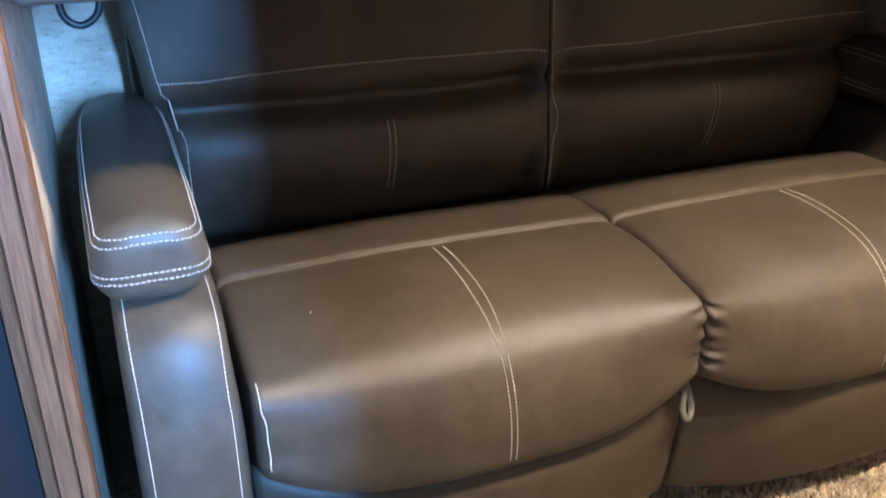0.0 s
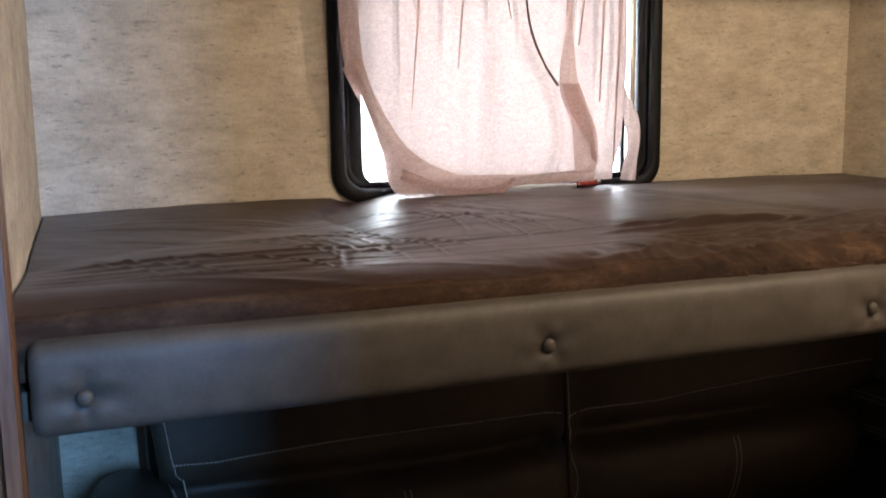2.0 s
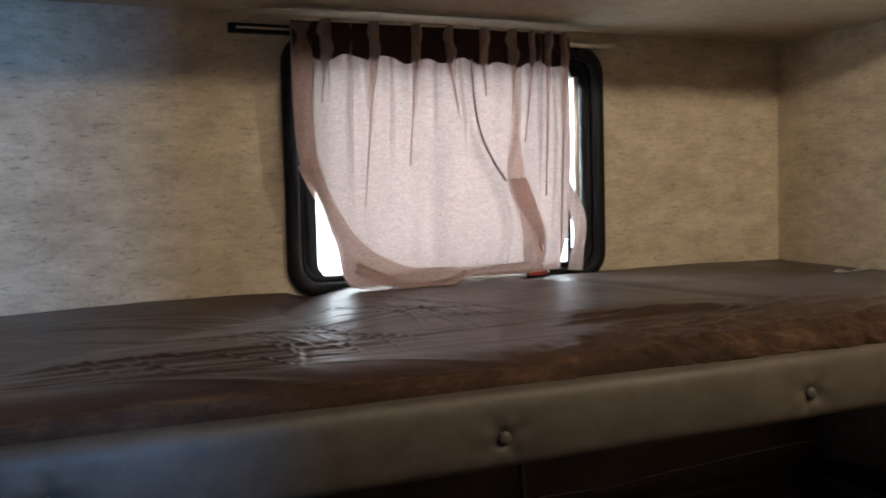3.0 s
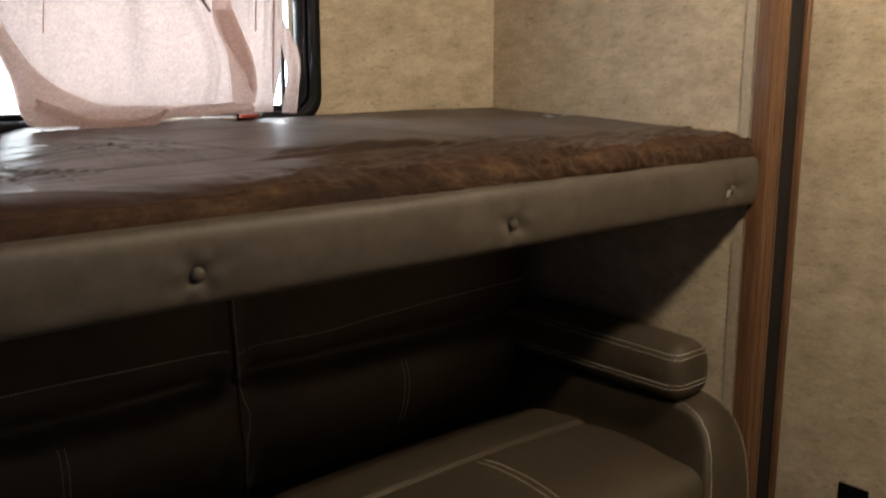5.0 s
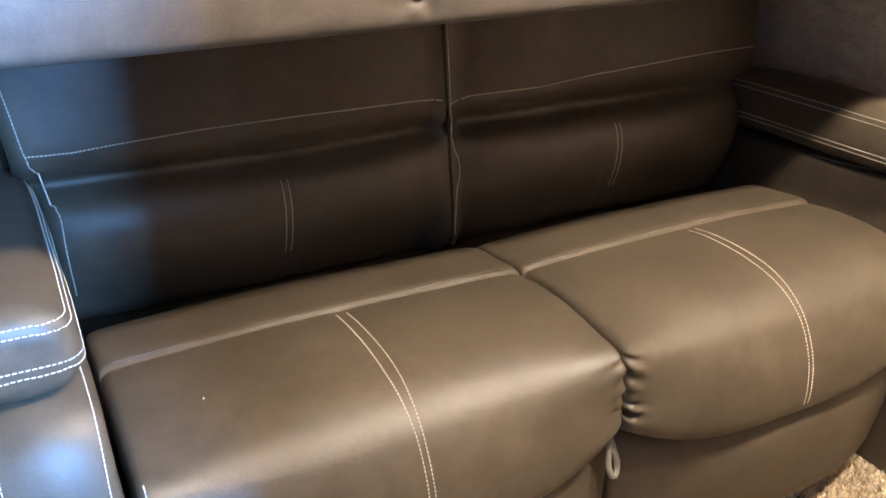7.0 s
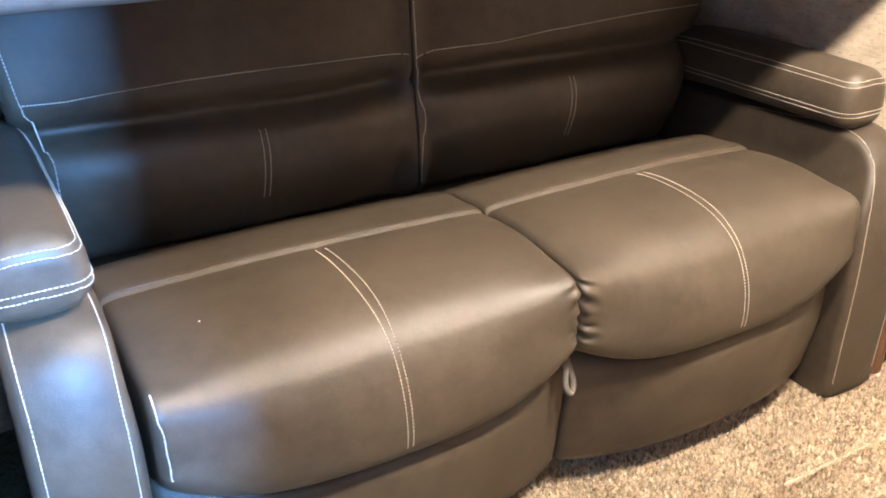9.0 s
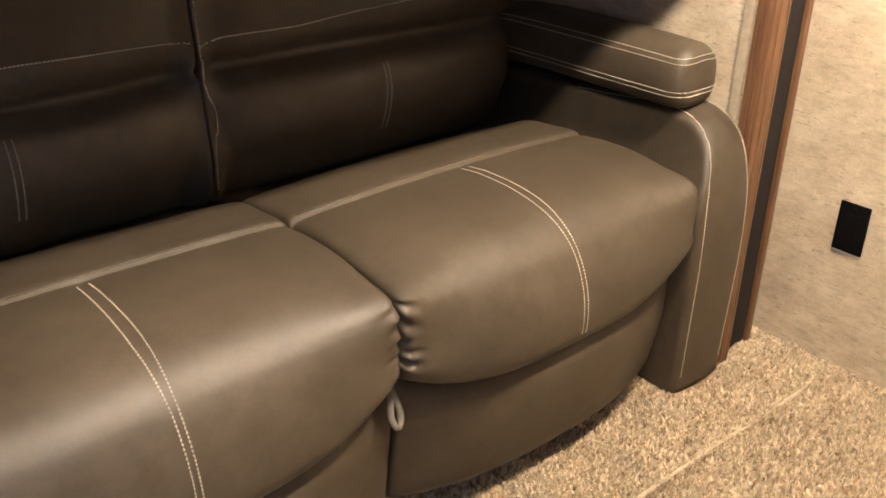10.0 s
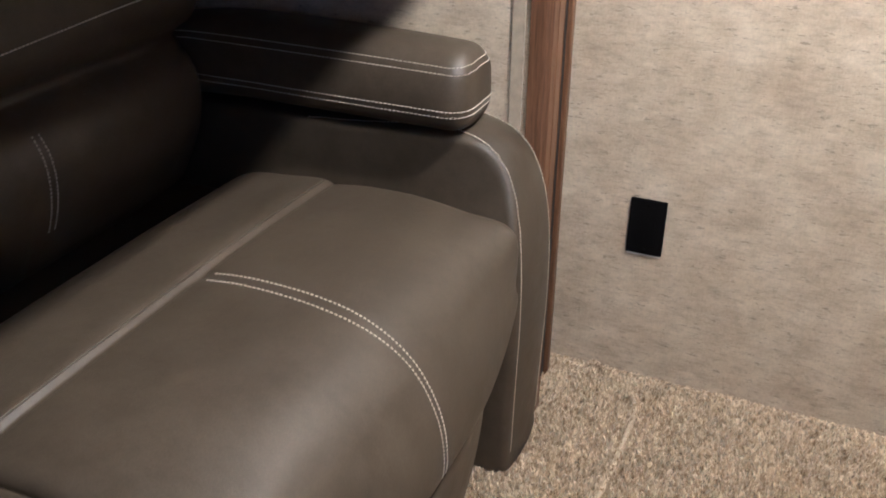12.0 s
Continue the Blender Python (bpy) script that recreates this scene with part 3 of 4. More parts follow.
    strip("tail", [(0.262, 1.43), (0.268, 1.36), (0.274, 1.30), (0.262, 1.225)], [(0.268, 1.43), (0.300, 1.375), (0.312, 1.31), (0.298, 1.222)], 18, 0.500, "loose tail of the cloth", 0.004, SHEER)
    strip("return_edge", [(-0.398, 1.76), (-0.396, 1.62), (-0.392, 1.52), (-0.384, 1.46)], [(-0.352, 1.76), (-0.355, 1.62), (-0.352, 1.52), (-0.346, 1.44)], 22, 0.466, "doubled side hem", 0.002)
    # pinched pleats that start at the header
    for x, z1, lean, w in ((-0.326, 1.60, -0.012, 0.013), (-0.222, 1.385, -0.030, 0.012), (-0.128, 1.47, -0.022, 0.011), (-0.050, 1.57, 0.020, 0.010), (0.032, 1.62, 0.002, 0.011), (0.102, 1.69, 0.0, 0.012), (0.152, 1.52, -0.024, 0.008), (0.194, 1.40, -0.014, 0.009), (0.236, 1.27, -0.020, 0.010)):
        strip("tuck", [(x - w, 1.766), (x - w * 0.9, 1.70), (x - w * 0.22 + lean * 0.5, (1.69 + z1) / 2), (x - 0.0008 + lean, z1)], [(x + w, 1.766), (x + w * 0.8, 1.70), (x + w * 0.16 + lean * 0.5, (1.69 + z1) / 2), (x + 0.0008 + lean, z1)], 22, 0.461, "pinched pleat", 0.001)
        sway = 0.006 * math.sin(x * 41)
        strip("pleat_head", [(x - w * 0.8, 1.768), (x - w * 1.15 + sway, 1.742), (x - w * 0.7 - sway, 1.715), (x - w * 1.2, 1.688)], [(x + w * 1.1, 1.768), (x + w * 0.75 + sway, 1.742), (x + w * 0.95 - sway, 1.715), (x + w * 0.7, 1.688)], 12, 0.458, "pinched pleat over the darkened top band", 0.0015, PLEAT_CLOTH)
    return c


curtain()

# ---- bunk ----
bunk = empty("bunk", (0, 0.14, 1.04))
tagged(bunk, "overhead bunk shelf with a padded taupe vinyl front rail", "bunk bed")
on(bunk, part("deck", box_bm(XL + 0.002, XR - 0.002, -0.243, WY - 0.002, 1.052, 1.085), PLY, bunk, "dark plywood deck", smooth=False))
BUTTONS = [(-0.883, 1.079), (-0.320, 1.079), (0.225, 1.079), (0.850, 1.079)]


def front_rail():
    sec = [(-0.243, 1.041), (-0.262, 1.037), (-0.274, 1.048), (-0.279, 1.075), (-0.280, 1.100), (-0.278, 1.125), (-0.270, 1.140), (-0.255, 1.145), (-0.243, 1.140), (-0.243, 1.09)]

    def change(x, f, y, z):
        if y < -0.25:
            for bx, bz in BUTTONS:
                d = math.hypot(x - bx, (z - bz) * 1.3)
                if d < 0.12:
                    y += 0.0085 * math.exp(-(d / 0.017) ** 2) + 0.004 * math.exp(-(d / 0.05) ** 2)
                    ang = math.atan2(z - bz, x - bx)
                    y += 0.0018 * math.cos(ang * 4 + bx * 7) * math.exp(-((d - 0.028) / 0.016) ** 2)
            y -= 0.0025 * noise.noise((x * 3.1, z * 6, 1)) + 0.0012 * noise.noise((x * 11, z * 9, 3))
            z += 0.002 * noise.noise((x * 2.1, 0.5, 2))
        return y, z
    return loft(sec, -0.937, 0.944, lambda a, p, q: (a, p, q), 420, 64, 0.014, change)


rail = on(bunk, part("front_rail", front_rail(), FASCIA_VINYL, bunk, "padded taupe vinyl rail with tufted buttons"))
for bx, bz in BUTTONS:
    bm = bmesh.new()
    bmesh.ops.create_uvsphere(bm, u_segments=18, v_segments=10, radius=0.0098, matrix=Matrix.Translation((bx, -0.2725, bz)) @ Matrix.Diagonal((1, 0.62, 1, 1)))
    ob = part("button", bm, FASCIA_VINYL, rail, "covered tufting button")
    ob.matrix_parent_inverse = Matrix.Identity(4)


def mattress():
    """Thin foam pad in a loose coated cover: pulled folds and sharp packing creases, its gathered edge tucked behind the rail."""
    nx, ny = 900, 340
    x0, x1, y0, y1 = XL + 0.004, XR - 0.006, -0.258, WY - 0.006
    gx, gy = np.meshgrid(np.linspace(x0, x1, nx + 1), np.linspace(y0, y1, ny + 1))
    rnd = random.Random(11)
    z = 1.184 + 0.030 * np.clip((gy - y0) / (y1 - y0), 0, 1) - 0.010 * np.clip((-0.5 - gx) / 0.45, 0, 1)

    # the cover sags along a line from the left end to the window's corner, and rises behind it to the wall
    line = 0.03 + 0.84 * (gx + 0.95)
    wall_z = z[-1:, :]
    ahead = 1.187 - 0.010 * (gy + 0.25) / np.maximum(line + 0.25, 0.05)
    behind = 1.177 + (wall_z - 1.177) * (gy - line) / np.maximum(WY - line, 0.06)
    soft = 0.5 * (np.tanh((gy - line) / 0.025) + 1)
    sag = np.clip((-0.28 - gx) / 0.16, 0, 1)
    z = z + sag * (ahead * (1 - soft) + np.maximum(behind, 1.177) * soft - z)

    def ridge(ax, ay, bx, by, bend, height, width):
        """A fold along a slightly bent line from a to b, fading at its ends."""
        dx, dy = bx - ax, by - ay
        ln = math.hypot(dx, dy)
        s = ((gx - ax) * dx + (gy - ay) * dy) / ln / ln
        d = ((gx - ax) * -dy + (gy - ay) * dx) / ln - bend * ln * 4 * s * (1 - s)
        fade = np.clip(s / 0.15, 0, 1) * np.clip((1 - s) / 0.25, 0, 1)
        return height * fade * (np.exp(-(d / width) ** 2) - 0.45 * np.exp(-((d - 1.6 * width) / (1.5 * width)) ** 2))
    # folds that fan out from the near left end along the pad
    for k in range(15):
        a = rnd.uniform(-0.16, 0.62)
        ln = rnd.uniform(0.35, 1.0)
        sx, sy = -0.95 + rnd.uniform(0, 0.25), -0.16 + 0.55 * rnd.random()
        z += ridge(sx, sy, sx + ln * math.cos(a * 0.25), sy - ln * math.sin(a * 0.28) * 0.8 + 0.02, rnd.uniform(-0.06, 0.09), rnd.uniform(0.0008, 0.0020), rnd.uniform(0.004, 0.009))
    # cross creases where the cover had been folded
    for k in range(24):
        sx = rnd.uniform(-0.90, -0.22)
        sy = 0.0 + 0.62 * (sx + 0.90) + rnd.uniform(-0.10, 0.10)
        a, ln = rnd.uniform(-1.65, -0.85), rnd.uniform(0.18, 0.48)
        z += ridge(sx, sy, sx + ln * math.cos(a), max(sy + ln * math.sin(a), -0.2), rnd.uniform(0.04, 0.22), rnd.uniform(0.0012, 0.0024), rnd.uniform(0.004, 0.006))
    # long folds drawn together at the left end
    for k in range(9):
        sy, ln = 0.02 - 0.02 * k + rnd.uniform(-0.012, 0.012), rnd.uniform(0.35, 0.75)
        z += ridge(-0.955, sy, -0.955 + ln, sy - 0.012 * k + rnd.uniform(-0.03, 0.03), rnd.uniform(-0.02, 0.05), rnd.uniform(0.0014, 0.0030), rnd.uniform(0.006, 0.010))
    # drawn folds towards the gathered front edge
    for k in range(60):
        sx = rnd.uniform(-0.3, 0.93)
        a, ln = rnd.uniform(0.15, 0.75) * (1 if rnd.random() < 0.75 else -1), rnd.uniform(0.10, 0.34)
        sy = rnd.uniform(-0.25, -0.10)
        z += ridge(sx, sy, sx + ln * math.cos(a), sy + ln * math.sin(a) * 0.55, rnd.uniform(-0.1, 0.1), rnd.uniform(0.002, 0.006), rnd.uniform(0.005, 0.011))
    for k in range(10):
        sx = rnd.uniform(-0.2, 0.7)
        z += ridge(sx, rnd.uniform(-0.10, 0.02), sx + rnd.uniform(0.2, 0.5), rnd.uniform(-0.12, 0.02), rnd.uniform(-0.05, 0.05), rnd.uniform(0.003, 0.007), rnd.uniform(0.010, 0.02))
    z -= 0.006 * np.exp(-((gx - 0.20 + 0.45 * (gy - 0.45)) / 0.035) ** 2)
    v = (gy - y0) / (y1 - y0)
    z -= 0.020 * np.clip(1 - v / 0.10, 0, 1) ** 2
    for j in range(0, ny + 1):
        for i in range(0, nx + 1):
            x, y = gx[j, i], gy[j, i]
            z[j, i] += 0.005 * noise.noise((x * 2.4, y * 3.5, 0)) + 0.0020 * noise.noise((x * 7, y * 9, 4)) + 0.0006 * noise.noise((x * 24, y * 30, 2))
            if y < y0 + 0.13:
                near = (1 - (y - y0) / 0.13) * smooth_step(-0.6, 0.1, x)
                z[j, i] += near * (0.005 * noise.noise((x * 26 + y * 14, y * 16, 9)) + 0.003 * noise.noise((x * 60, y * 30, 6)))
    verts = np.stack([gx, gy, z], -1).reshape(-1, 3).tolist()
    n = nx + 1
    faces = [(j * n + i, j * n + i + 1, (j + 1) * n + i + 1, (j + 1) * n + i) for j in range(ny) for i in range(nx)]
    base = len(verts)
    for dz, dy in ((0.03, 0.004), (0.07, 0.016)):
        for i in range(n):
            verts.append((verts[i][0], y0 + dy, verts[i][2] - dz))
    for i in range(nx):
        faces.append((base + i, base + i + 1, i + 1, i))
        faces.append((base + n + i, base + n + i + 1, base + i + 1, base + i))
    for i in (0, nx):
        low = len(verts)
        for j in range(ny + 1):
            verts.append((verts[j * n + i][0], max(verts[j * n + i][1], -0.24), 1.087))
        for j in range(ny):
            faces.append((low + j, low + j + 1, (j + 1) * n + i, j * n + i))
    m = empty("mattress", (0, 0.14, 1.087))
    tagged(m, "thin mattress in a shiny wrinkled dark brown cover on the bunk", "mattress")
    me = bpy.data.meshes.new("cover")
    me.from_pydata(verts, [], faces)
    me.materials.append(COVER)
    me.materials.append(COVER_EDGE)
    # the brushed border of the cover ends in an uneven line behind the front edge
    border = [5 + 20 * smooth_step(-0.35, 0.45, gx[0, i]) + (3 + 9 * smooth_step(-0.3, 0.3, gx[0, i])) * noise.noise((gx[0, i] * 9, 2, 1)) for i in range(nx)]
    slots = [1 if k // nx < border[k % nx] else 0 for k in range(nx * ny)] + [1] * (2 * nx) + [0] * (len(faces) - nx * ny - 2 * nx)
    me.polygons.foreach_set("material_index", slots)
    me.polygons.foreach_set("use_smooth", [True] * len(me.polygons))
    ob = new("cover", me)
    ob.parent = m
    on(m, ob)
    ob["label"] = "creased brown coated cover"

    # the elastic edge, bunched into a lumpy roll along the front
    def change(x, f, p, q):
        bunch = 0.15 + 0.85 * smooth_step(-0.45, 0.1, x)
        lump = noise.noise((x * 7, 1, p * 12)) * 0.7 + noise.ridged_multi_fractal((x * 30 + q * 30, p * 20, q * 30 - x * 8), 0.9, 2.1, 3, 1.0, 2.0) * 0.30
        k = 0.22 + 0.78 * smooth_step(-0.25, 0.5, x) + bunch * 0.75 * (lump - 0.2)
        lift = bunch * 0.006 * noise.noise((x * 5.0, 7, 3))
        return -0.250 + (p + 0.250) * k, 1.136 + 0.0185 * k + (q - 1.158) * k + lift
    sec = [(-0.250 + 0.020 * math.cos(a), 1.158 + 0.0185 * math.sin(a)) for a in (math.tau * i / 12 for i in range(12))]
    on(m, part("gathered_edge", loft(sec, XL + 0.008, XR - 0.010, lambda a, p, q: (a, p, q), 700, 28, 0.012, change), COVER_EDGE, m, "bunched elastic edge of the cover"))

    def top(x, y):
        return float(z[round((y - y0) / (y1 - y0) * ny), round((x - x0) / (x1 - x0) * nx)])
    return m, top


pad, pad_top = mattress()


def paper_tag():
    bm = bmesh.new()
    grid = [[bm.verts.new((0.80 + 0.12 * i / 8 + 0.02 * j / 4, 0.205 + 0.035 * j / 4 + 0.012 * i / 8, pad_top(0.80 + 0.12 * i / 8, 0.205 + 0.035 * j / 4) + 0.004 + 0.004 * math.sin(i * 1.1) * (j / 4))) for i in range(9)] for j in range(5)]
    for a, b in zip(grid, grid[1:]):
        for i in range(8):
            bm.faces.new((a[i], a[i + 1], b[i + 1], b[i]))
    bmesh.ops.solidify(bm, geom=bm.faces[:], thickness=0.001)
    return tagged(from_bm("paper_tag", bm, PAPER), "crumpled white paper tag lying on the mattress", "tag")


paper_tag()
hook = empty("bunk_hook", (-0.868, 0.18, 1.05))
tagged(hook, "dark bent metal hook hanging under the bunk", "hook")
on(hook, part("rod_loop", tube_bm([(-0.898, 0.18, 1.055), (-0.898, 0.18, 0.955), (-0.890, 0.18, 0.925), (-0.868, 0.18, 0.915), (-0.845, 0.18, 0.93), (-0.838, 0.18, 0.955)], 0.006, 10), GUNMETAL, hook, "dark bent metal rod"))
on(hook, part("mount", box_bm(-0.912, -0.884, 0.166, 0.194, 1.040, 1.0515, 0.002), BLACK, hook))

# ---- sofa ----
sofa = empty("sofa", (0.02, 0.0, 0.0))
tagged(sofa, "two-seat brown vinyl sofa with pale stitching under the bunk", "sofa")


def sofa_part(name, bm, label="", material=LEATHER):
    return on(sofa, part(name, bm, material, sofa, label))


def thread(parent, tree, path, **kw):
    ob = part("stitching", stitches(tree, path, **kw), THREAD, parent, "pale stitching thread", False)
    ob["kind"] = "stuff"
    return ob


def seat_cushion(x0, x1, sx, gather_side):
    sec = [(0.19, 0.31), (0.205, 0.42), (0.20, 0.478), (0.172, 0.509), (0.13, 0.523), (0.06, 0.528), (0.018, 0.530), (0.005, 0.5275), (-0.002, 0.5205), (-0.014, 0.526), (-0.08, 0.534), (-0.17, 0.532), (-0.245, 0.515),
           (-0.30, 0.478), (-0.332, 0.42), (-0.343, 0.36), (-0.338, 0.312), (-0.31, 0.292), (-0.20, 0.29), (0.0, 0.29)]

    def change(x, f, y, z):
        front = smooth_step(-0.15, -0.33, y)
        low = smooth_step(0.42, 0.30, z)
        z += front * low * (0.070 * abs(f) ** 3.0)
        y += front * 0.022 * abs(f) ** 3.5 * smooth_step(0.50, 0.38, z) - front * 0.010 * (1 - f * f)
        # boxed corners at both ends of the front edge
        corner = math.exp(-((y + 0.305) / 0.050) ** 2) * smooth_step(0.40, 0.47, z) * abs(f) ** 5
        z += 0.030 * corner
        y -= 0.014 * corner
        crown = smooth_step(0.45, 0.53, z)
        z += crown * 0.008 * (1 - f * f) - crown * 0.004 * abs(f) ** 10
        # seam dips under the stitched lines
        z -= crown * 0.0025 * math.exp(-((x - sx) / 0.012) ** 2) * (y < 0.0)
        if y > 0.012:
            z -= crown * 0.004 * smooth_step(0.02, 0.1, y)
        # puckers where the two cushions are drawn together
        g = (x - x0) if gather_side < 0 else (x1 - x)
        k = math.exp(-(g / 0.024) ** 2) * smooth_step(-0.26, -0.31, y) * smooth_step(0.36, 0.40, z) * smooth_step(0.52, 0.48, z)
        amp = 0.013 if gather_side < 0 else 0.006
        y += k * amp * (0.75 + 1.1 * noise.noise((z * 28, 3.3 * gather_side, 0))) * math.sin((z + 0.35 * g) * 255 + 1.0 + 1.3 * math.sin(z * 74))
        y += 0.0025 * noise.noise((x * 6, y * 5, z * 5)) * front
        z += 0.0022 * noise.noise((x * 5, y * 6, z * 3 + 5)) * crown
        return y, z
    bm = loft(sec, x0, x1, lambda a, p, q: (a, p, q), 150, 250, 0.020, change, 2.4)
    tree = tree_of(bm)
    ob = sofa_part("seat_cushion", bm, "plump waterfall-front seat cushion in brown vinyl")
    # raised welt along the cross seam
    line = [tree.find_nearest(Vector((x0 + 0.018 + (x1 - x0 - 0.036) * k / 24, -0.004, 0.56))) for k in range(25)]
    part("welt", tube_bm([p + n * 0.0006 for p, n, _, _ in line], 0.0017, 8, 90), LEATHER, ob, "raised vinyl welt")
    for dx in (-0.005, 0.005):
        thread(ob, tree, [(sx + dx, -0.014, 0.56), (sx + dx, -0.12, 0.57), (sx + dx, -0.22, 0.56), (sx + dx, -0.31, 0.50), (sx + dx, -0.36, 0.42), (sx + dx, -0.37, 0.36), (sx + dx, -0.36, 0.315)])
    return ob, tree


left_seat, left_tree = seat_cushion(-0.732, 0.008, -0.350, 1)
right_seat, right_tree = seat_cushion(0.010, 0.742, 0.392, -1)
# pale welt down the outer front corner of the seat by the arm
thread(left_seat, left_tree, [(-0.727, -0.29, 0.53), (-0.727, -0.34, 0.50), (-0.726, -0.36, 0.45), (-0.726, -0.36, 0.38)], dash=0.009, gap=0.0004, width=0.0024)


def base_panel(x0, x1):
    sec = [(0.22, 0.05), (0.22, 0.283), (-0.05, 0.286), (-0.245, 0.287), (-0.306, 0.276), (-0.319, 0.24), (-0.312, 0.15), (-0.300, 0.085), (-0.286, 0.050), (-0.20, 0.044), (0.0, 0.044)]

    def change(x, f, y, z):
        front = smooth_step(-0.1, -0.25, y)
        y += front * (0.075 * abs(f) ** 2.6 - 0.012) + 0.004 * front * noise.noise((x * 4, z * 9, 2))
        return y, z + front * smooth_step(0.2, 0.28, z) * 0.05 * abs(f) ** 3
    return loft(sec, x0, x1, lambda a, p, q: (a, p, q), 60, 80, 0.014, change)


sofa_part("base_panel", base_panel(-0.735, 0.035), "curved vinyl base panel below the seat")
sofa_part("base_panel", base_panel(0.038, 0.765), "curved vinyl base panel below the seat")
strap = tube_bm([(0.012, -0.262, 0.345), (0.006, -0.292, 0.325), (0.004, -0.300, 0.29), (0.012, -0.302, 0.266), (0.020, -0.290, 0.285), (0.018, -0.268, 0.325)], 0.004, 8, 40)
for v in strap.verts:
    v.co.x = 0.012 + (v.co.x - 0.012) * 1.6
sofa_part("pull_strap", strap, "looped webbing pull strap", WEBBING)


def arm(side, xi, xo, flare, raise_top):
    """One arm: a slab whose front curves back to the top; xi faces the seat."""
    sec = [(0.50, 0.0), (0.50, 0.45), (0.46, 0.565), (0.25, 0.576), (0.0, 0.584), (-0.11, 0.594), (-0.19, 0.592), (-0.248, 0.565), (-0.285, 0.505), (-0.302, 0.42), (-0.306, 0.30), (-0.303, 0.15), (-0.299, 0.01), (-0.29, FLOOR + 0.003), (-0.20, FLOOR + 0.003), (0.1, FLOOR + 0.003)]
    a0, a1 = sorted((xi, xo))

    def change(x, f, y, z):
        z += smooth_step(0.48, 0.58, z) * (raise_top + 0.014 * (1 - f * f))
        y -= smooth_step(-0.2, -0.28, y) * 0.010 * (1 - f * f)
        return y + 0.002 * noise.noise((x * 6, y * 4, z * 4)), z
    bm = loft(sec, a0, a1, lambda a, p, q: (a + side * flare * smooth_step(0.42, 0.575, q) * abs(a - xo) / abs(xi - xo), p, q), 40, 150, 0.016, change, 2.4)
    tree = tree_of(bm)
    ob = sofa_part("arm", bm, "curved vinyl sofa arm edged with pale stitching")
    for x, t in ((xi + side * 0.0135, side * (flare - 0.004)), (xo - side * 0.0135, 0.0)):
        thread(ob, tree, [(x + t * 0.7, 0.10, 0.61), (x + t, -0.05, 0.62), (x + t, -0.16, 0.63), (x + t * 0.9, -0.245, 0.60), (x + t * 0.4, -0.30, 0.52), (x, -0.325, 0.42), (x, -0.33, 0.28), (x, -0.33, 0.12), (x, -0.33, 0.02)], dash=0.0065, gap=0.0007, width=0.0019)
    return ob


arm(1, 0.774, 0.950, 0.050, 0.0)
arm(-1, -0.742, -0.892, 0.006, 0.022)


def arm_pad(xc, dz, wide, front, low):
    """Pillow pad on an arm with doubled stitching round its front."""
    hw = wide
    sec = [(-hw, low + 0.028), (-hw - 0.004, 0.660), (-hw + 0.002, 0.700), (-hw + 0.022, 0.722), (-0.02, 0.732), (0.02, 0.732), (hw - 0.022, 0.722), (hw - 0.002, 0.700), (hw + 0.004, 0.660), (hw, low + 0.028), (hw - 0.02, low + 0.008), (0.0, low), (-hw + 0.02, low + 0.008)]

    def change(y, f, x, z):
        z += 0.010 * smooth_step(0.69, 0.73, z) * (1 - f * f) - 0.012 * smooth_step(0.4, 1.0, f) * smooth_step(0.66, 0.7, z)
        x *= 1 + 0.04 * (1 - f * f)
        return x + 0.002 * noise.noise((x * 9, y * 7, z * 9)), z - 0.012 * smooth_step(0.2, 1.0, f)
    bm = loft(sec, front, 0.47, lambda a, p, q: (xc + p, a, q + dz * min(1.0, max(0.0, (q - 0.60) / 0.11))), 70, 84, 0.040, change, 2.3)
    tree = tree_of(bm)
    ob = sofa_part("arm_pad", bm, "plump vinyl pad resting on the sofa arm")
    for z, e in ((0.717, 0.010), (0.707, 0.002), (low + 0.046, 0.0), (low + 0.036, 0.002)):
        w, y0, r = hw + 0.006 - e, front - 0.008 + e, 0.036
        z += dz * min(1.0, (z - 0.60) / 0.11)
        turn = [(r - r * math.cos(a), r - r * math.sin(a)) for a in (math.pi / 2 * k / 5 for k in range(6))]
        path = [(xc - w, 0.34, z), (xc - w, 0.16, z), (xc - w, 0.0, z), (xc - w, -0.12, z)] + [(xc - w + a, y0 + b, z) for a, b in turn] + [(xc, y0, z)] + [(xc + w - a, y0 + b, z) for a, b in turn[::-1]] + [(xc + w, -0.12, z), (xc + w, 0.0, z), (xc + w, 0.16, z), (xc + w, 0.34, z)]
        thread(ob, tree, path, dash=0.0060, gap=0.0014, width=0.0019)
    return ob


arm_pad(0.862, 0.0, 0.066, -0.204, 0.600)
arm_pad(-0.832, 0.016, 0.074, -0.230, 0.622)


